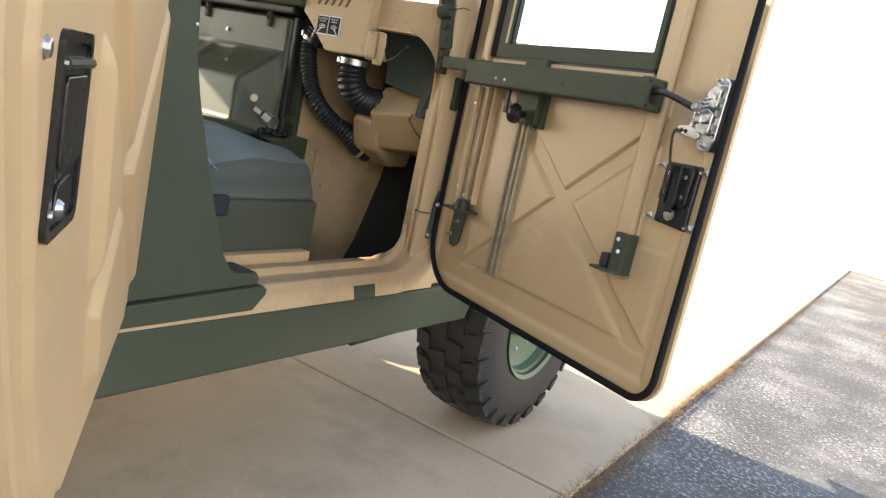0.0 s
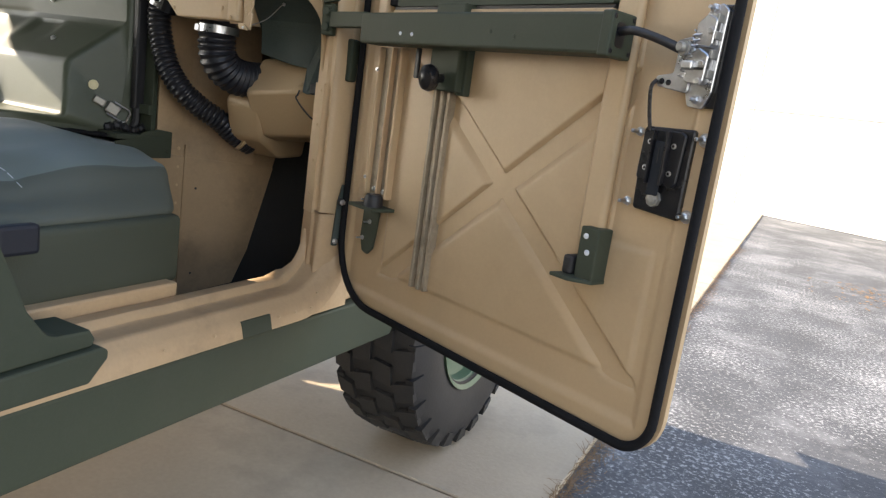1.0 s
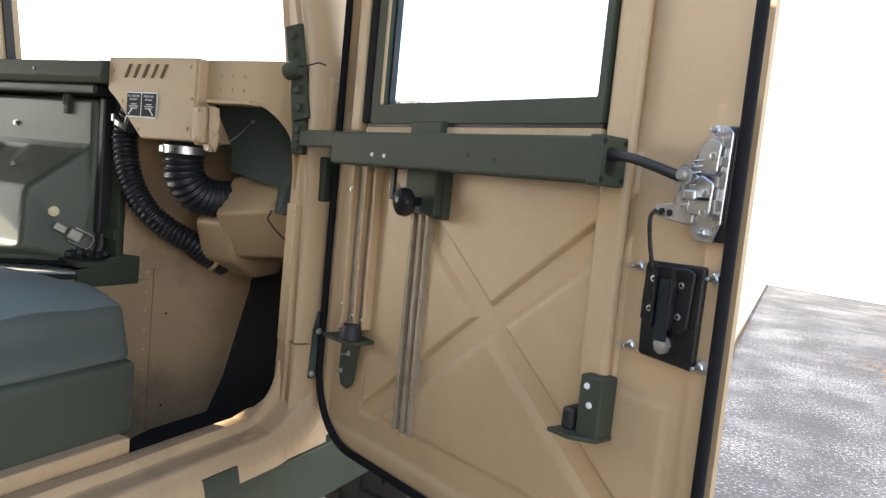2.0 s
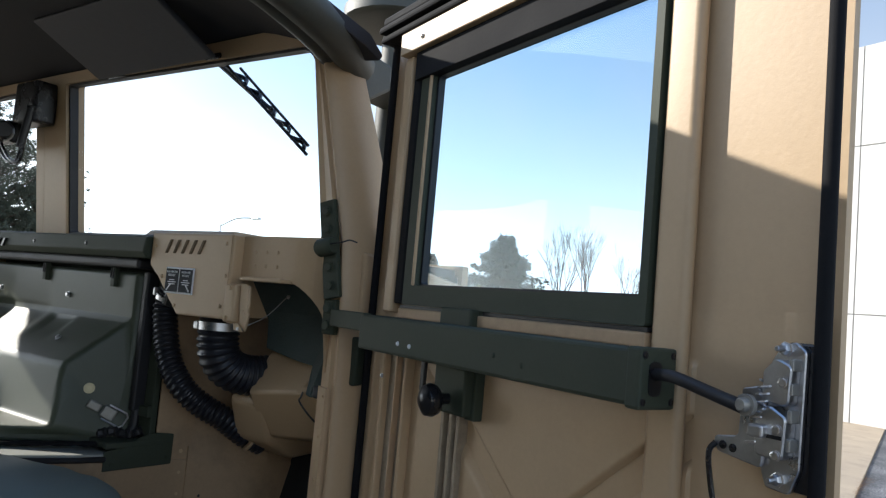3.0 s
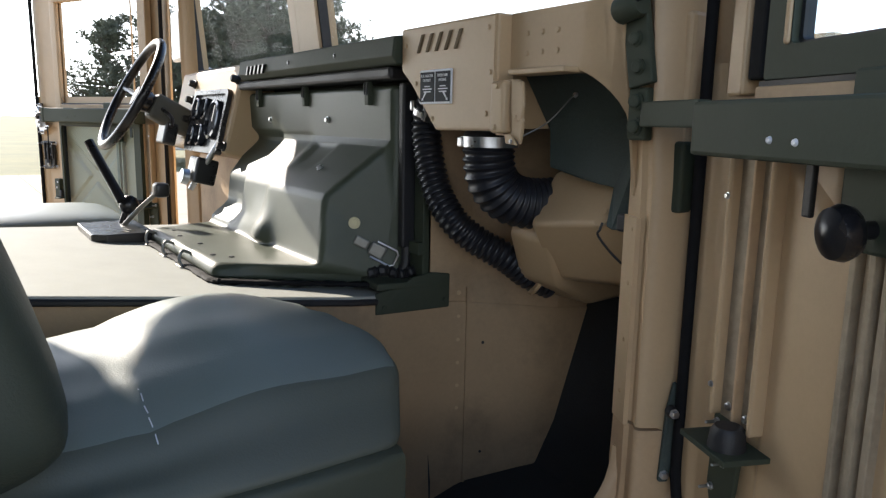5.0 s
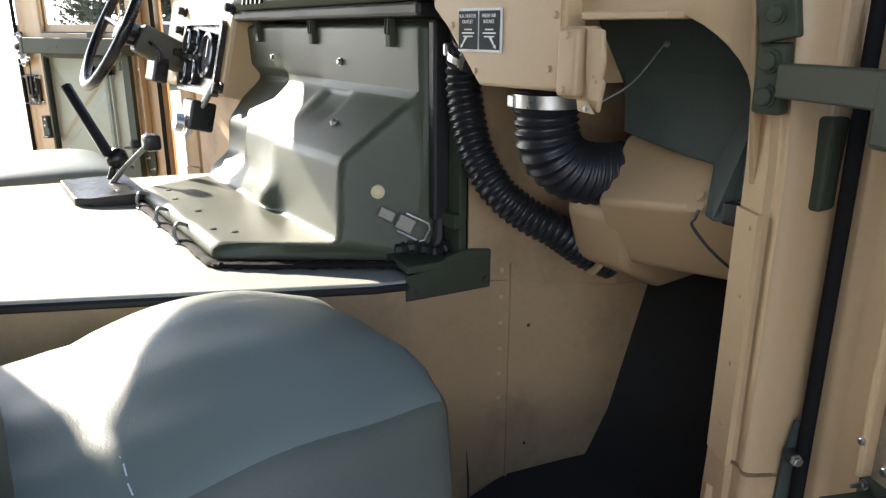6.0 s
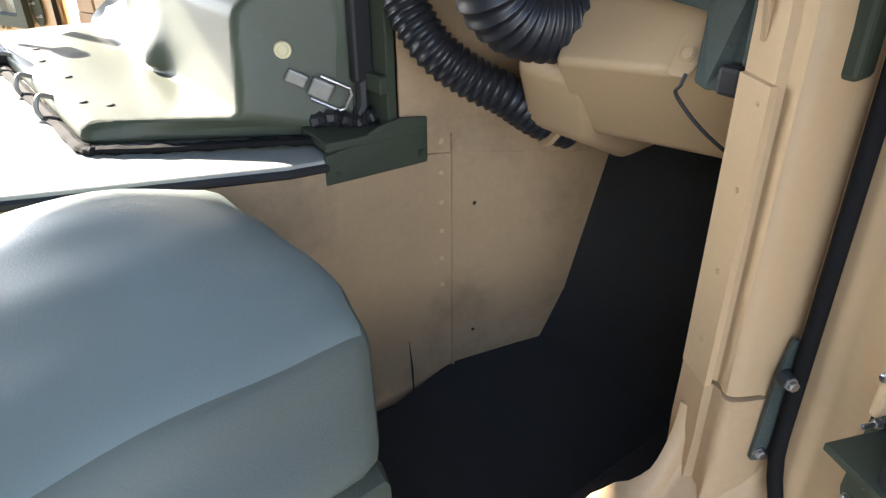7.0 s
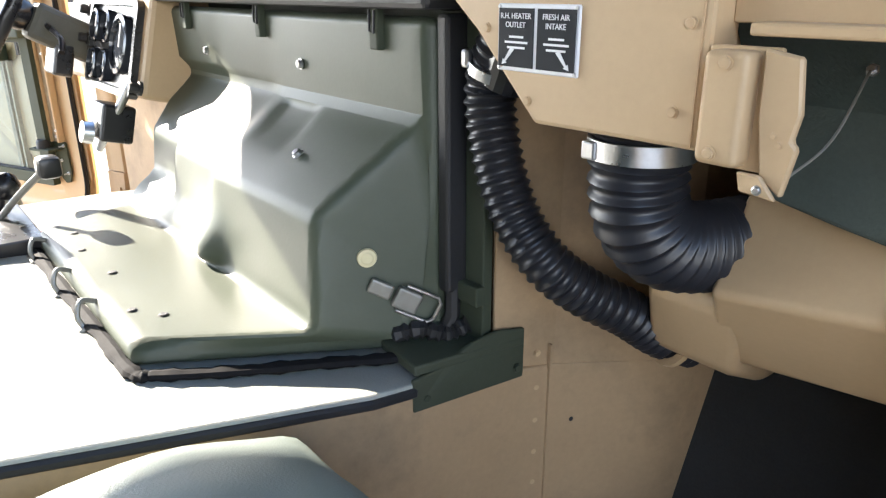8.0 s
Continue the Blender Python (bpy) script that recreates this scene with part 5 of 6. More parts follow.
def rear_door(truck):
    m = pose(0.998, 0.756, 0, 0, 0, -38)
    shape, corner = [(0.0, 0.600), (0.625, 0.590), (0.735, 0.640), (0.815, 0.76), (0.885, 0.90), (0.945, 1.05), (0.972, 1.68), (0.0, 1.68)], [0.085, 0.06, 0.10, 0.2, 0.3, 0.2, 0.03, 0.03]
    outline = rounded(shape, corner, 8)
    body = part("rear_door", prism(outline, -0.05, 0.0, "y", 0.008), TAN, truck, "half-open tan rear door with a pressed cross and black handle", m=m)
    bm = bmesh.new()
    nu, nz = 200, 230
    cu, cz = 0.440, 0.906
    grid = {}

    def height(u, z):
        band = min(abs((z - cz) - 0.77 * (u - cu)), abs((z - cz) + 0.75 * (u - cu))) * 0.79 - 0.016
        inside = min(u - 0.10, edge(z) - 0.22 - u, z - 0.67, 1.25 - z)
        return 0.012 * smooth_step(0.0, 0.020, min(band, inside)) + 0.010 * smooth_step(-0.006, 0.010, edge(z) - u) - 0.005

    def edge(z):
        for (z0, u0), (z1, u1) in zip(rim, rim[1:]):
            if z <= z1:
                return u0 + (u1 - u0) * (z - z0) / (z1 - z0)
        return rim[-1][1]
    rim = [(0.56, 0.52), (0.62, 0.62), (0.65, 0.690), (0.696, 0.739), (0.811, 0.808), (0.902, 0.845), (0.976, 0.875), (1.037, 0.900), (1.70, 0.925)]
    for a in range(nu + 1):
        for b in range(nz + 1):
            u, z = 0.012 + 0.93 * a / nu, 0.612 + 1.02 * b / nz
            grid[a, b] = bm.verts.new((u, 0.0005 + height(u, z), z))
    for a in range(nu):
        for b in range(nz):
            q = [grid[k] for k in ((a, b), (a, b + 1), (a + 1, b + 1), (a + 1, b))]
            if all(v.co.x < edge(v.co.z) + 0.02 and v.co.x + max(0.70 - v.co.z, 0) * 1.2 > 0.03 for v in q) and not all(0.748 < v.co.x < 0.832 and 0.931 < v.co.z < 1.048 for v in q):
                bm.faces.new(q)
    bmesh.ops.recalc_face_normals(bm, faces=bm.faces)
    part("outer_panel", bm, TAN, body, smooth=True)
    # the flush handle: a black pocket with a long paddle, a finger pull and its lock
    pocket = rounded([(0.841, 0.924), (0.737, 0.922), (0.741, 1.056), (0.843, 1.056)], 0.010, 4)
    floor = rounded([(0.832, 0.931), (0.746, 0.930), (0.749, 1.049), (0.834, 1.049)], 0.008, 4)
    part("door_handle", ring(pocket, floor, 0.0005, 0.0095, "y"), BLACK, body, "black flush door handle")
    part("handle_pocket", prism(floor, 0.0005, 0.0064, "y"), BLACK, body)
    part("handle_paddle", prism(rounded([(0.754, 0.970), (0.825, 0.970), (0.827, 1.028), (0.753, 1.028)], 0.006, 3), 0.0066, 0.0105, "y", 0.0015, 3), BLACK, body, smooth=True)
    part("handle_rib", rod((0.745, 0.009, 1.036), (0.837, 0.009, 1.036), 0.004, 8), BLACK, body)
    part("handle_lever", prism(rounded([(0.766, 0.935), (0.822, 0.935), (0.817, 0.958), (0.773, 0.961)], 0.006, 3), 0.0066, 0.0095, "y", 0.001), BLACK, body)
    part("lock", lathe([(0, 0.004), (0.0035, 0.004), (0.005, 0.002), (0.006, 0), (0, 0)], (0.813, 0.0095, 0.944), (0, 1, 0), 18), STEEL, body, smooth=True)
    studs("bolt", [(0.834, 0.0085, 1.036), (0.735, 0.006, 1.036), (0.736, 0.006, 0.942), (0.834, 0.0085, 0.943)], (0, 1, 0), body, STEEL, 0.0036, 0.003)
    studs("bolt", [(0.876, 0.005, 1.044)], (0, 1, 0), body, STEEL, 0.0055, 0.004)
    hg = part("door_hinge", prism(rounded([(-0.016, 0.715), (0.020, 0.708), (0.024, 0.800), (0.014, 0.822), (-0.006, 0.822)], 0.008, 3), 0.006, 0.013, "y", 0.002), DARK_GREEN, body, "dark door hinge leaf")
    studs("rivet", [(0.002, 0.013, 0.812), (0.000, 0.013, 0.768), (0.000, 0.013, 0.726)], (0, 1, 0), hg, STEEL, 0.0022, 0.0015)
    part("door_hinge", prism(rounded([(-0.012, 1.16), (0.018, 1.15), (0.018, 1.26), (-0.006, 1.26)], 0.008, 3), 0.001, 0.009, "y", 0.002), BLACK, body)
    line = [Vector((0.45 + (a - 0.45) * 0.97, -0.052, 1.10 + (b - 1.10) * 0.975)) for a, b in outline]
    part("door_seal", tube(line, 0.010, 8, True), RUBBER, body, smooth=True)


def front(truck):
    prof = [(1.665, 1.285), (1.665, 1.322), (1.80, 1.33), (2.30, 1.25), (2.50, 1.14), (2.595, 0.99), (2.63, 0.75), (2.6, 0.70), (2.03, 0.70), (2.03, 1.285)]
    part("hood", prism(prof, -0.67, 0.60, "x", 0.02), GREEN, truck, "broad olive hood")
    stack = part("intake_pipe", rod((0.80, 1.90, 1.10), (0.80, 1.90, 1.86), 0.034, 20), RAIL, truck, "olive air intake pipe with a mushroom cap", True)
    part("cap", lathe([(0, 1.940), (0.07, 1.935), (0.115, 1.915), (0.13, 1.890), (0.13, 1.860), (0.118, 1.852), (0.05, 1.852), (0, 1.852)], (0.80, 1.90, 0), (0, 0, 1), 32), RAIL, stack, smooth=True)


def hinges(truck):
    """Door hinges, check strap and their bolts on the passenger's front post."""
    m = Matrix.Translation((0.974, 1.560, 1.30)) @ Matrix.Rotation(radians(-11), 4, "Y")
    h = part("post_hinge", box(-0.017, 0.019, -0.004, 0.006, -0.088, 0.088, 0.002), GREEN, truck, "olive hinge strap bolted to the post", m=m)
    studs("bolt", [(0.001, -0.004, z) for z in (0.068, 0.035, -0.033, -0.066)], (0, -1, 0), h, GREEN, 0.0075, 0.006)
    part("hinge_knuckle", lathe([(0, 0.020), (0.013, 0.020), (0.016, 0.014), (0.016, -0.012), (0.013, -0.016), (0, -0.016)], (0.0, -0.012, 0.002), (1, 0, 0), 14), GREEN, h, smooth=True)
    part("hinge_pin", tube(curve_points([(0.010, -0.020, 0.004), (0.045, -0.020, 0.002), (0.062, -0.018, 0.003), (0.078, -0.018, -0.004)], 4), 0.0014, 6), RUBBER, h)
    c = part("check_strap", box(0.969, 0.998, 1.562, 1.580, 1.150, 1.212, 0.004), GREEN, truck, "olive door check strap")
    studs("bolt", [(0.983, 1.562, 1.196), (0.983, 1.562, 1.166)], (0, -1, 0), c, GREEN, 0.0085, 0.007)
    part("strap_arm", prism([(0.992, 1.566), (0.996, 1.554), (1.106, 1.512), (1.112, 1.526), (1.02, 1.566)], 1.166, 1.195, "z", 0.002), GREEN, truck, "olive strap arm between post and door")
    part("door_hinge", box(1.014, 1.032, 1.592, 1.622, 1.065, 1.150, 0.004), GREEN, truck)
    # the lower hinge leaf lies on the outward face of the post
    d, n = Vector((0.459, 0.888, 0)), Vector((0.888, -0.459, 0))
    at = Matrix(((d.x, n.x, 0, 1.0245), (d.y, n.y, 0, 1.5955), (0, 0, 1, 0.787), (0, 0, 0, 1)))
    low = part("door_hinge", prism(rounded([(0.000, -0.066), (0.013, -0.066), (0.018, -0.030), (0.019, 0.064), (0.012, 0.068), (0.005, 0.030)], 0.003, 3), 0.003, 0.008, "y", 0.001), DARK_GREEN, truck, "dark lower door hinge", m=at)
    part("hinge_barrel", rod((0.022, 0.010, -0.06), (0.022, 0.010, 0.062), 0.007), RUBBER, low)
    part("hinge_cap", lathe([(0, 0.010), (0.006, 0.010), (0.008, 0.006), (0.008, 0), (0, 0)], (0.010, 0.008, 0.030), (0, 1, 0), 16), RUBBER, low, smooth=True)
    studs("nut", [(0.010, 0.018, 0.030), (0.007, 0.008, -0.056)], (0, 1, 0), low, STEEL, 0.005, 0.006)
    strip = part("post_strip", prism([(0.948, 1.5935), (0.984, 1.5745), (0.987, 1.580), (0.950, 1.600)], 0.785, 1.055, "z"), TAN, truck, "tan riveted cover strip on the post")
    studs("rivet", [(0.974, 1.5798, 1.040), (0.972, 1.5808, 0.970), (0.970, 1.5819, 0.895), (0.968, 1.583, 0.825)], (-0.5, -0.86, 0), strip, TAN_WORN, 0.0022, 0.0015)
    studs("rivet", [(1.049, 1.42, 0.602), (1.049, 1.47, 0.602), (1.049, 1.52, 0.602), (1.049, 1.535, 0.632), (1.049, 1.25, 0.602), (1.049, 1.14, 0.604)], (1, 0, 0), truck, TAN, 0.0025, 0.0015)
    studs("rivet", [(1.046, 0.785, 1.11)], (1, 0, 0), truck, STEEL, 0.0022, 0.0015)
    # driver's side mirror
    mi = part("side_mirror", box(-1.47, -1.34, 1.640, 1.670, 1.38, 1.57, 0.012), CAR_WHITE, truck, "pale side mirror on its arm")
    part("mirror_arm", tube([(-1.05, 1.69, 1.32), (-1.37, 1.655, 1.40)], 0.010, 8), BLACK, mi)


def steering(truck):
    c = Vector((-0.76, 1.343, 1.2325))
    axis = Vector((0, -0.879, 0.479)).normalized()
    u, v = Vector((1, 0, 0)), axis.cross(Vector((1, 0, 0)))
    R = 0.174
    ringp = [c + (u * math.cos(a) + v * math.sin(a)) * R for a in np.linspace(0, math.tau, 48, endpoint=False)]
    w = part("steering_wheel", tube(ringp, 0.0135, 12, True), BLACK, truck, "black steering wheel with a satin rim", True)
    for a in (0.15, math.pi - 0.15, math.pi * 1.5):
        part("spoke", tube(curve_points([c - axis * 0.03, c - axis * 0.02 + (u * math.cos(a) + v * math.sin(a)) * R * 0.5, c + (u * math.cos(a) + v * math.sin(a)) * R], 5), 0.009, 8), BLACK, w, smooth=True)
    part("hub", lathe([(0, 0.0), (0.030, -0.004), (0.036, -0.016), (0.034, -0.045), (0.024, -0.06), (0, -0.06)], c - axis * 0.005, axis, 20), BLACK, w, smooth=True)
    part("steering_column", box(-0.035, 0.035, -0.040, 0.040, -0.30, -0.06, 0.012, 2), RAIL, truck, "olive steering column cover", m=Matrix.Translation(c) @ Vector((0, 0, 1)).rotation_difference(axis).to_matrix().to_4x4())
    part("column_shaft", rod(c - axis * 0.28, c - axis * 0.62, 0.02), BLACK, truck)
    part("turn_lever", tube(curve_points([c - axis * 0.09 + Vector((0.03, 0, 0)), c - axis * 0.10 + Vector((0.10, 0, -0.02)), c - axis * 0.09 + Vector((0.13, 0.0, -0.05))], 5), 0.006, 8), BLACK, truck, smooth=True)


def levers(truck):
    b = part("shift_base", prism(rounded([(-0.42, 1.13), (-0.20, 1.13), (-0.18, 1.16), (-0.18, 1.265), (-0.42, 1.265)], 0.01, 3), 0.872, 0.900, "z", 0.004), BLACK, truck, "black shift lever base")
    part("brake_handle", tube([(-0.438, 1.172, 1.102), (-0.350, 1.226, 0.958)], 0.0115, 12), BLACK, b, "black hand brake rod", True)
    part("shift_lever", tube(curve_points([(-0.375, 1.222, 0.885), (-0.372, 1.232, 0.912), (-0.366, 1.240, 0.940)], 5), 0.008, 10), BLACK, b, smooth=True)
    part("knob", lathe([(0, 0.026), (0.014, 0.022), (0.0235, 0.008), (0.0235, -0.006), (0.015, -0.018), (0.008, -0.022), (0, -0.022)], (-0.365, 1.245, 0.944), (0, 0.3, 1), 18), BLACK, b, smooth=True)
    part("shift_lever", tube(curve_points([(-0.335, 1.215, 0.888), (-0.305, 1.250, 0.935), (-0.272, 1.290, 0.980)], 5), 0.006, 10), LATCH, b, smooth=True)
    part("knob", box(-0.282, -0.242, 1.282, 1.318, 0.972, 1.008, 0.009, 2), BLACK, b, smooth=True)
    part("red_mark", box(-0.215, -0.185, 1.262, 1.272, 0.885, 0.900, 0.002), RED, b, "small red marker")
    for x, y in ((-0.30, 1.105), (-0.36, 1.10), (-0.25, 1.095)):
        part("shift_plate", box(x, x + 0.05, y, y + 0.012, 0.877, 0.884, 0.002), BLACK, b)


def overhead(truck):
    g = part("camera_mount", box(-0.33, -0.22, 1.50, 1.56, 1.60, 1.71, 0.008), BLACK, truck, "black device bracket on the windshield divider", m=pose(0.19, 0, -0.01))
    part("camera_mount", box(-0.44, -0.33, 1.49, 1.535, 1.555, 1.610, 0.006), BLACK, g)
    part("mount_eye", lathe([(0, 0.03), (0.018, 0.03), (0.024, 0.02), (0.024, -0.02), (0, -0.02)], (-0.315, 1.48, 1.575), (0.9, -0.4, 0), 18), BLACK, g, smooth=True)
    part("mount_knob", lathe([(0, 0.02), (0.016, 0.018), (0.018, 0), (0, 0)], (-0.44, 1.50, 1.585), (-1, -0.2, 0), 14), BLACK, g, smooth=True)
    part("mount_arm", rod((-0.50, 1.50, 1.65), (-0.40, 1.51, 1.585), 0.008), BLACK, g)
    part("mount_arm", rod((-0.23, 1.50, 1.64), (-0.24, 1.49, 1.53), 0.010), BLACK, g)
    for dx in (0.0, 0.02):
        part("wire", tube(curve_points([(-0.40 + dx, 1.50, 1.57), (-0.36 + dx, 1.495, 1.535), (-0.30 + dx, 1.49, 1.50), (-0.265 + dx, 1.495, 1.50), (-0.24, 1.50, 1.57)], 6), 0.004, 7), BLACK, g, smooth=True)
    for x0, x1, deep in ((0.23, 0.645, 1.0), (-0.80, -0.46, 0.60)):
        part("sun_visor", prism([(1.515, 1.672), (1.523, 1.682), (1.523 - 0.163 * deep, 1.682 + 0.080 * deep), (1.515 - 0.163 * deep, 1.672 + 0.080 * deep)], x0, x1, "x", 0.004), VISOR, truck, "dark padded sun visor")
        for x in (x0 + 0.03, x1 - 0.03):
            part("visor_hinge", rod((x, 1.52, 1.680), (x, 1.56, 1.70), 0.006), BLACK, truck)
    a = Vector((0.825, 0, 1.492))
    b = Vector((0.580, 0, 1.694))

    def at(p, off):
        return Vector((p.x, 1.632 - (p.z - 1.30) * 0.123 + off, p.z))
    blade = part("wiper", tube([at(b, 0.016), at(a, 0.016)], [0.004, 0.0035], 8), BLACK, truck, "black wiper on the windshield")
    part("wiper_arm", tube([at(Vector((0.53, 0, 1.71)), 0.035), at(a.lerp(b, 0.5), 0.034)], 0.006, 8), BLACK, blade)
    for f in (0.12, 0.3, 0.48, 0.66, 0.84):
        p = a.lerp(b, f)
        part("wiper_bridge", tube(curve_points([at(p + Vector((0.018, 0, -0.013)), 0.018), at(p + Vector((0.004, 0, 0.004)), 0.032), at(p - Vector((0.018, 0, -0.013)), 0.018)], 4), 0.005, 6), BLACK, blade)
    side = Vector((0.0102, 0, 0.0136))
    part("wiper_frame", tube([at(b.lerp(a, 0.1) + side, 0.024), at(a.lerp(b, 0.04) + side * 0.8, 0.022)], 0.0032, 8), BLACK, blade)
    part("stack_bracket", box(0.80, 0.93, 1.72, 1.90, 1.655, 1.675, 0.003), RAIL, truck)
    part("hood_scoop", prism([(1.68, 1.325), (1.70, 1.345), (1.95, 1.345), (2.05, 1.325)], 0.22, 0.545, "x", 0.008), TAN_WORN, truck)


# ---- distance ----
def pine(name, x, y, height, spread, seed):
    """A ragged pine: leaning trunk, upswept limbs, tufts of needles with gaps between."""
    rnd = random.Random(seed)
    t = thing(name, pose(x, y, -0.05), "tall ragged green pine tree at the edge of the yard", "tree", "pines beyond the yard")
    lean = Vector((rnd.uniform(-0.04, 0.04), rnd.uniform(-0.04, 0.04), 1)) * height
    trunk = [lean * f + Vector((math.sin(f * 5 + seed) * 0.06, math.cos(f * 4) * 0.06, 0)) for f in np.linspace(0, 0.97, 9)]
    part("trunk", tube(trunk, [0.17 * (1 - f * 0.85) * height / 7 for f in np.linspace(0, 1, 9)], 9), BARK, t)
    limbs, tufts = bmesh.new(), []
    for k in range(74):
        f = rnd.uniform(0.12, 0.98)
        a = rnd.uniform(0, math.tau)
        reach = spread * (1.05 - 0.75 * abs(f - 0.42)) * rnd.uniform(0.45, 1.05) * (1.15 - f * 0.65)
        base = lean * f
        end = base + Vector((math.cos(a) * reach, math.sin(a) * reach, reach * rnd.uniform(0.05, 0.45)))
        mid = base.lerp(end, 0.55) + Vector((0, 0, -0.06 * reach))
        tube([base, mid, end], [0.035, 0.022, 0.008], 5, bm=limbs)
        for j in range(rnd.randint(20, 28)):
            g = rnd.uniform(0.25, 1.06)
            c = base.lerp(end, g) + Vector((rnd.gauss(0, 0.15), rnd.gauss(0, 0.15), rnd.gauss(0.05, 0.11))) * spread * 0.45
            tufts.append((c, rnd.uniform(0.06, 0.13) * spread * 0.5))
    part("branchwork", limbs, BARK, t)
    verts, faces = [], []
    for c, r in tufts:
        for n in range(16):
            d = Vector((rnd.gauss(0, 1), rnd.gauss(0, 1), rnd.gauss(0.35, 0.8))).normalized()
            s = d.orthogonal().normalized() * r * rnd.uniform(0.09, 0.17)
            p = c + d * r * rnd.uniform(0.0, 0.35)
            q = c + d * r * rnd.uniform(0.8, 1.3)
            i = len(verts)
            verts += [p - s, p + s, q + s * 0.5, q - s * 0.5]
            faces.append((i, i + 1, i + 2, i + 3))
    me = bpy.data.meshes.new("crown")
    me.from_pydata(verts, [], faces)
    me.materials.append(NEEDLES)
    crown = new("crown", me)
    crown.parent = t


def spruce(x, y, height, spread, seed):
    rnd = random.Random(seed)
    t = thing("spruce", pose(x, y, -0.05), "dark green conical spruce at the far edge of the field", "tree", "far spruces")
    part("trunk", tube([(0, 0, 0), (0, 0, height * 0.5), (0, 0, height)], [0.16, 0.09, 0.01], 8), BARK, t)
    verts, faces = [], []
    layers = 15
    for k in range(layers):
        f = k / layers
        z = height * (0.10 + 0.88 * f)
        reach = spread * (1 - f) ** 0.85
        for j in range(15):
            a = j * math.tau / 15 + k * 0.7 + rnd.uniform(-0.15, 0.15)
            ln = reach * rnd.uniform(0.5, 1.2)
            up = rnd.uniform(-0.5, 0.5) * height / layers
            for n in range(int(22 * spread)):
                g = rnd.uniform(0.10, 1.0)
                c = Vector((math.cos(a) * ln * g, math.sin(a) * ln * g, z + up + (0.22 * g - 0.30) * ln * g + rnd.gauss(0, 0.10)))
                d = Vector((math.cos(a) + rnd.gauss(0, 0.6), math.sin(a) + rnd.gauss(0, 0.6), rnd.gauss(-0.1, 0.35))).normalized()
                s = d.orthogonal().normalized() * 0.055
                q = c + d * rnd.uniform(0.15, 0.34)
                i = len(verts)
                verts += [c - s, c + s, q]
                faces.append((i, i + 1, i + 2))
    me = bpy.data.meshes.new("crown")
    me.from_pydata(verts, [], faces)
    me.materials.append(NEEDLES)
    crown = new("crown", me)
    crown.parent = t


def bare_tree(x, y, height, seed):
    rnd = random.Random(seed)
    t = thing("bare_tree", pose(x, y, -0.05), "leafless deciduous tree with fine upright twigs", "tree", "bare trees beyond the field")
    bm = bmesh.new()

    def grow(p, d, ln, r, depth):
        q = p + d * ln
        tube([p, q], [r, r * 0.65], 5 if depth < 3 else 3, bm=bm, cap=False)
        if depth == 6 or r < 0.003:
            return
        for k in range(rnd.choice((2, 3)) if depth else 5):
            e = (d + Vector((rnd.gauss(0, 0.22), rnd.gauss(0, 0.22), rnd.uniform(0.05, 0.35)))).normalized()
            grow(p.lerp(q, rnd.uniform(0.65, 1.0)), e, ln * rnd.uniform(0.62, 0.85), r * 0.60, depth + 1)
    grow(Vector((0, 0, 0)), Vector((0.02, 0, 1)), height * 0.30, height * 0.010, 0)
    part("trunk", bm, TWIG, t)


def street_lamp(x, y):
    t = thing("street_lamp", pose(x, y, 0), "slim grey street lamp with a single arm", "street lamp")
    part("pole", tube([(0, 0, 0), (0, 0, 5.0)], [0.09, 0.05], 10), STEEL, t)
    part("arm", tube(curve_points([(0, 0, 4.9), (0.9, 0.4, 5.4), (1.9, 0.8, 5.5)], 5), 0.04, 8), STEEL, t)
    part("lamp_head", box(1.7, 2.4, 0.72, 0.98, 5.42, 5.54, 0.03), STEEL, t)


def rail_fence():
    t = thing("rail_fence", pose(-14.2, 27.1, 0, 0, 0, 26), "pale yellow wooden rail fence along the field", "fence")
    for k in range(9):
        part("post", box(k * 2.4 - 0.07, k * 2.4 + 0.07, -0.07, 0.07, -0.1, 2.3 if k == 0 else 1.96, 0.01), CREAM, t)
    for z in (1.84, 1.15):
        part("rail", box(-0.3, 19.6, -0.05, 0.05, z, z + 0.13, 0.01), CREAM, t)


def parked_car(x, y, turn, paint):
    t = thing("parked_car", pose(x, y, 0, 0, 0, turn), "compact car parked under the pines", "car", "cars parked under the pines")
    body = [(-2.1, 0.35), (2.1, 0.35), (2.15, 0.65), (1.95, 0.85), (1.0, 0.95), (0.45, 1.40), (-1.2, 1.42), (-1.75, 0.98), (-2.1, 0.90)]
    part("body", prism(body, -0.85, 0.85, "y", 0.06, 3), paint, t)
    for sgn in (-1, 1):
        part("side_window", prism([(0.80, 0.97), (0.36, 1.33), (-1.12, 1.35), (-1.5, 1.0)], sgn * 0.853, sgn * 0.860, "y"), GAUGE, t)
        for wx in (-1.3, 1.3):
            wh = part("wheel", lathe([(0, 0.02), (0.19, 0.02), (0.20, 0.0), (0.32, 0.0), (0.33, -0.05), (0.33, -0.18), (0, -0.18)], (wx, sgn * 0.87, 0.33), (0, sgn, 0), 20), RUBBER, t)
    part("windshield", prism([(1.02, 0.97), (0.50, 1.38), (0.47, 1.38), (0.99, 0.97)], -0.72, 0.72, "y"), GAUGE, t)


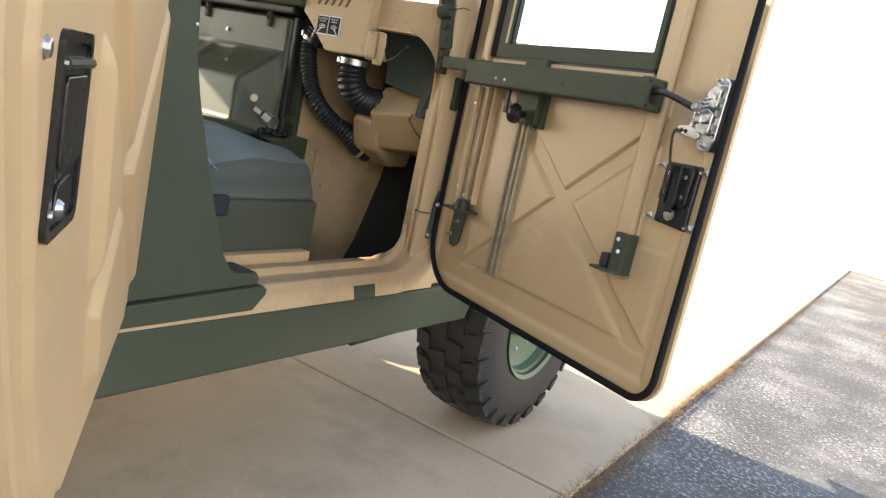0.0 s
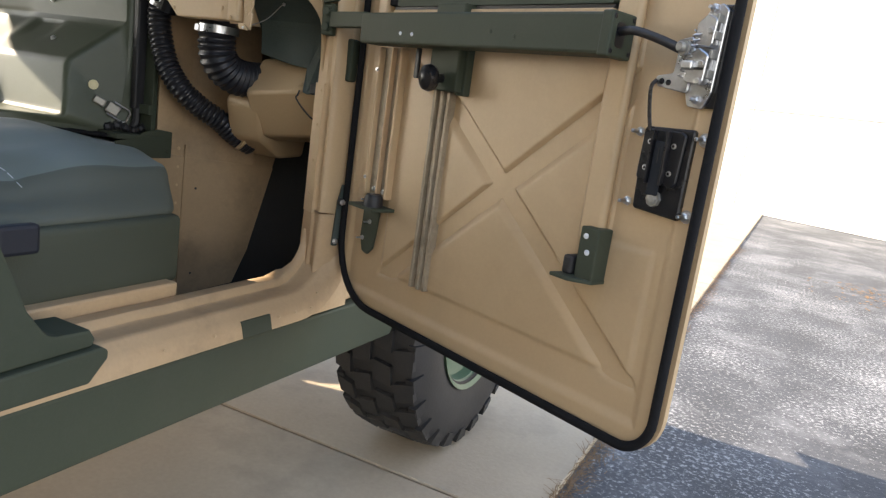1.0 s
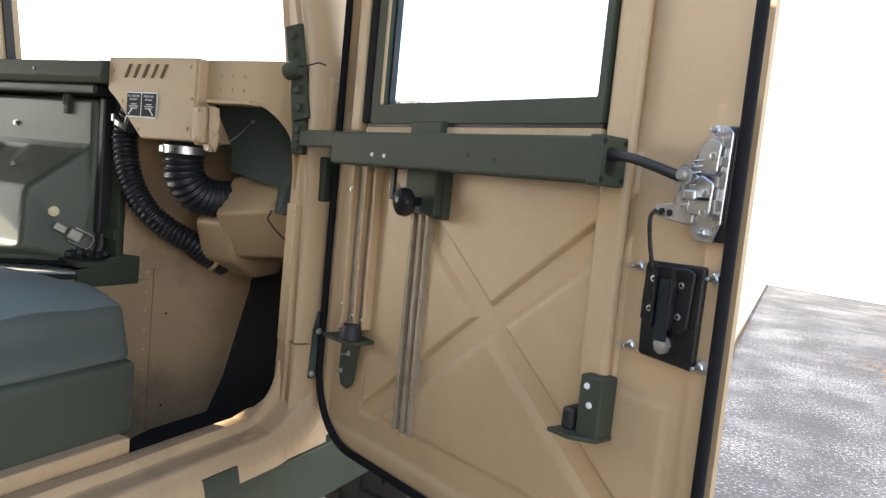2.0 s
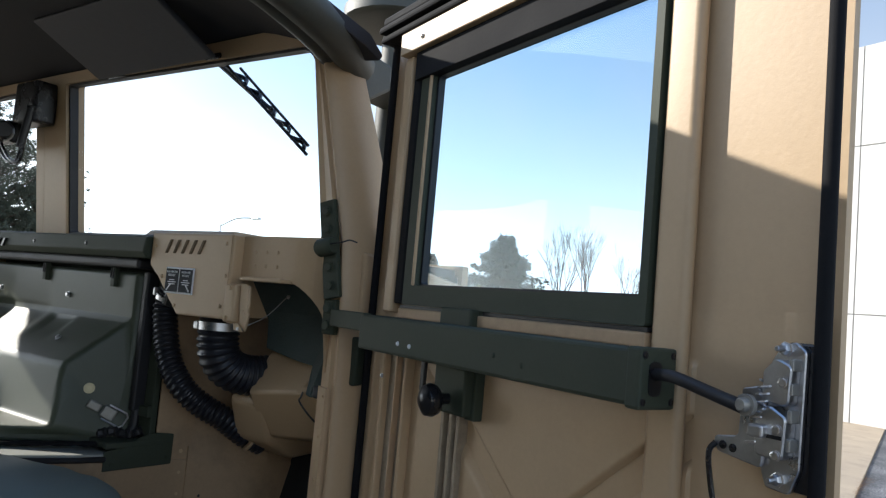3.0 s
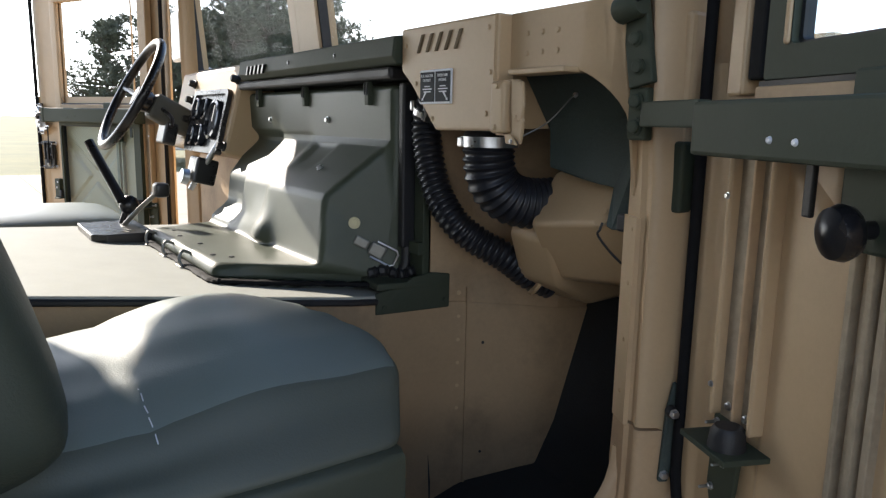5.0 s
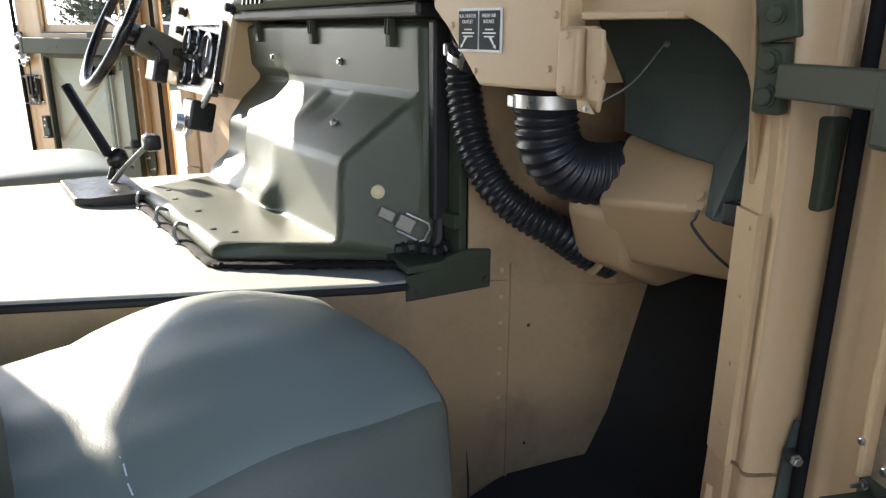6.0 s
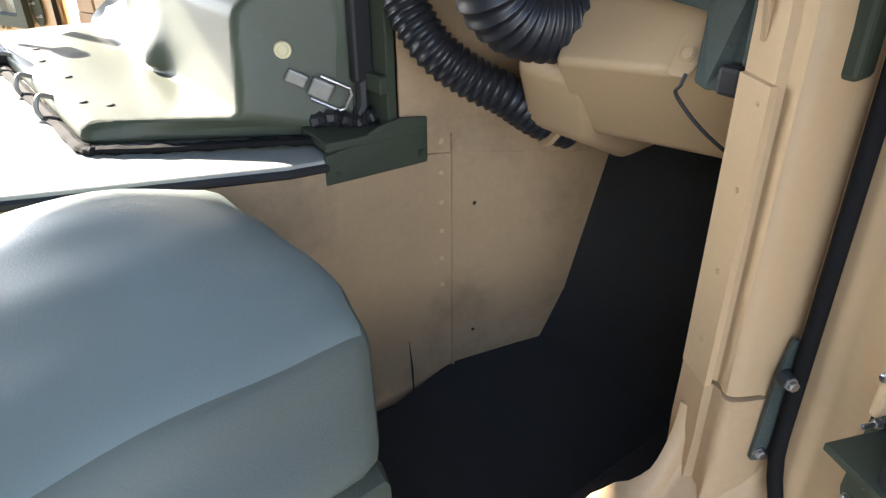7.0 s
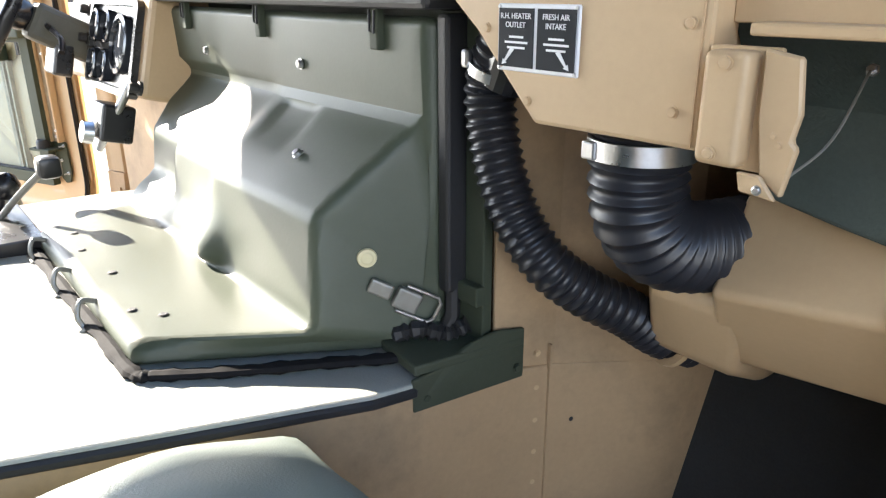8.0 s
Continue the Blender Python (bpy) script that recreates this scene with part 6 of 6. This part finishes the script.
def litter():
    """Pine needles and dry leaves along the edge of the concrete."""
    rnd = random.Random(5)
    verts, faces = [], []
    for k in range(3400):
        if k < 3300:
            y = rnd.uniform(-2.0, 6.5) if k % 3 else rnd.uniform(-0.6, 2.5)
            x = 0.012 + abs(rnd.gauss(0, 0.022)) * (1 + 0.9 * math.sin(y * 3.1) * math.sin(y * 1.3)) - 0.02
            z = 0.004 if x < 0 else rnd.uniform(-0.017, 0.002) if x < 0.03 else -0.014
            a = rnd.gauss(1.5, 0.7)
            ln, w = rnd.uniform(0.02, 0.055), 0.0012
        else:
            y, x, z = rnd.gauss(5.1, 0.28), rnd.gauss(1.15, 0.20), rnd.uniform(-0.016, -0.008)
            a = rnd.uniform(0, math.tau)
            ln, w = rnd.uniform(0.02, 0.05), 0.010
        d = Vector((math.cos(a), math.sin(a), rnd.gauss(0, 0.12)))
        s = Vector((-math.sin(a), math.cos(a), 0)) * w
        p = Vector((x, y, z + 0.002))
        i = len(verts)
        verts += [p - s, p + s, p + d * ln + s * 0.6, p + d * ln - s * 0.6]
        faces.append((i, i + 1, i + 2, i + 3))
    me = bpy.data.meshes.new("pine_needles")
    me.from_pydata(verts, [], faces)
    me.materials.append(DRY)
    ob = new("pine_needles", me)
    ob.matrix_world = YARD
    tagged(ob, "brown dry pine needles drifted along the slab edge", "needles", kind="stuff")


def distance():
    for k, (x, y, h, sp) in enumerate(((-21.0, 8.4, 5.1, 2.2), (-20.5, 9.3, 5.8, 2.3), (-20.2, 10.3, 5.5, 2.2), (-19.9, 11.2, 4.9, 2.0), (-21.7, 6.4, 4.4, 2.1), (-22.0, 4.9, 4.0, 1.9), (-22.5, 7.6, 4.6, 2.1), (-24.5, 10.2, 5.4, 2.3))):
        pine("pine", x, y, h, sp, 11 + k)
    spruce(-20.2, 39.8, 6.2, 4.6, 3)
    spruce(-24.2, 37.4, 4.6, 2.8, 4)
    spruce(-29.5, 36.0, 5.0, 2.2, 6)
    bare_tree(-17.1, 41.5, 7.0, 21)
    bare_tree(-15.8, 42.0, 7.6, 22)
    bare_tree(-13.4, 42.8, 5.6, 23)
    bare_tree(-12.0, 43.4, 5.2, 27)
    street_lamp(-33.6, 28.6)
    rail_fence()
    for x, y, a, c in ((-17.8, 6.2, 75, CAR_WHITE), (-17.0, 8.9, 80, CAR_GREY), (-16.6, 11.2, 78, CAR_WHITE)):
        parked_car(x, y, a, c)


def truck_build():
    truck = thing("military_truck", pose(0, 0, 0), "tan and olive four-wheel-drive military truck with open doors", "truck")
    for s in (1, -1):
        side_frame(truck, s)
    small_patch(truck)
    cab(truck)
    roof(truck)
    windshield(truck)
    dash(truck)
    engine_cover(truck)
    hoses(truck)
    seat(truck)
    door(truck, 1, pose(1.147, 1.577, 0, 0, 0, -22.5))
    door(truck, -1, pose(-1.27, 1.500, 0, 0, 0, 25))
    rear_door(truck)
    front(truck)
    hinges(truck)
    steering(truck)
    levers(truck)
    overhead(truck)
    wheel(truck, 0.965, 2.35, 1)
    wheel(truck, -1.035, 2.35, -1)
    wheel(truck, 0.925, -0.90, 1)
    wheel(truck, -0.995, -0.90, -1)
    return truck


yard()
building()
truck_build()
distance()
litter()
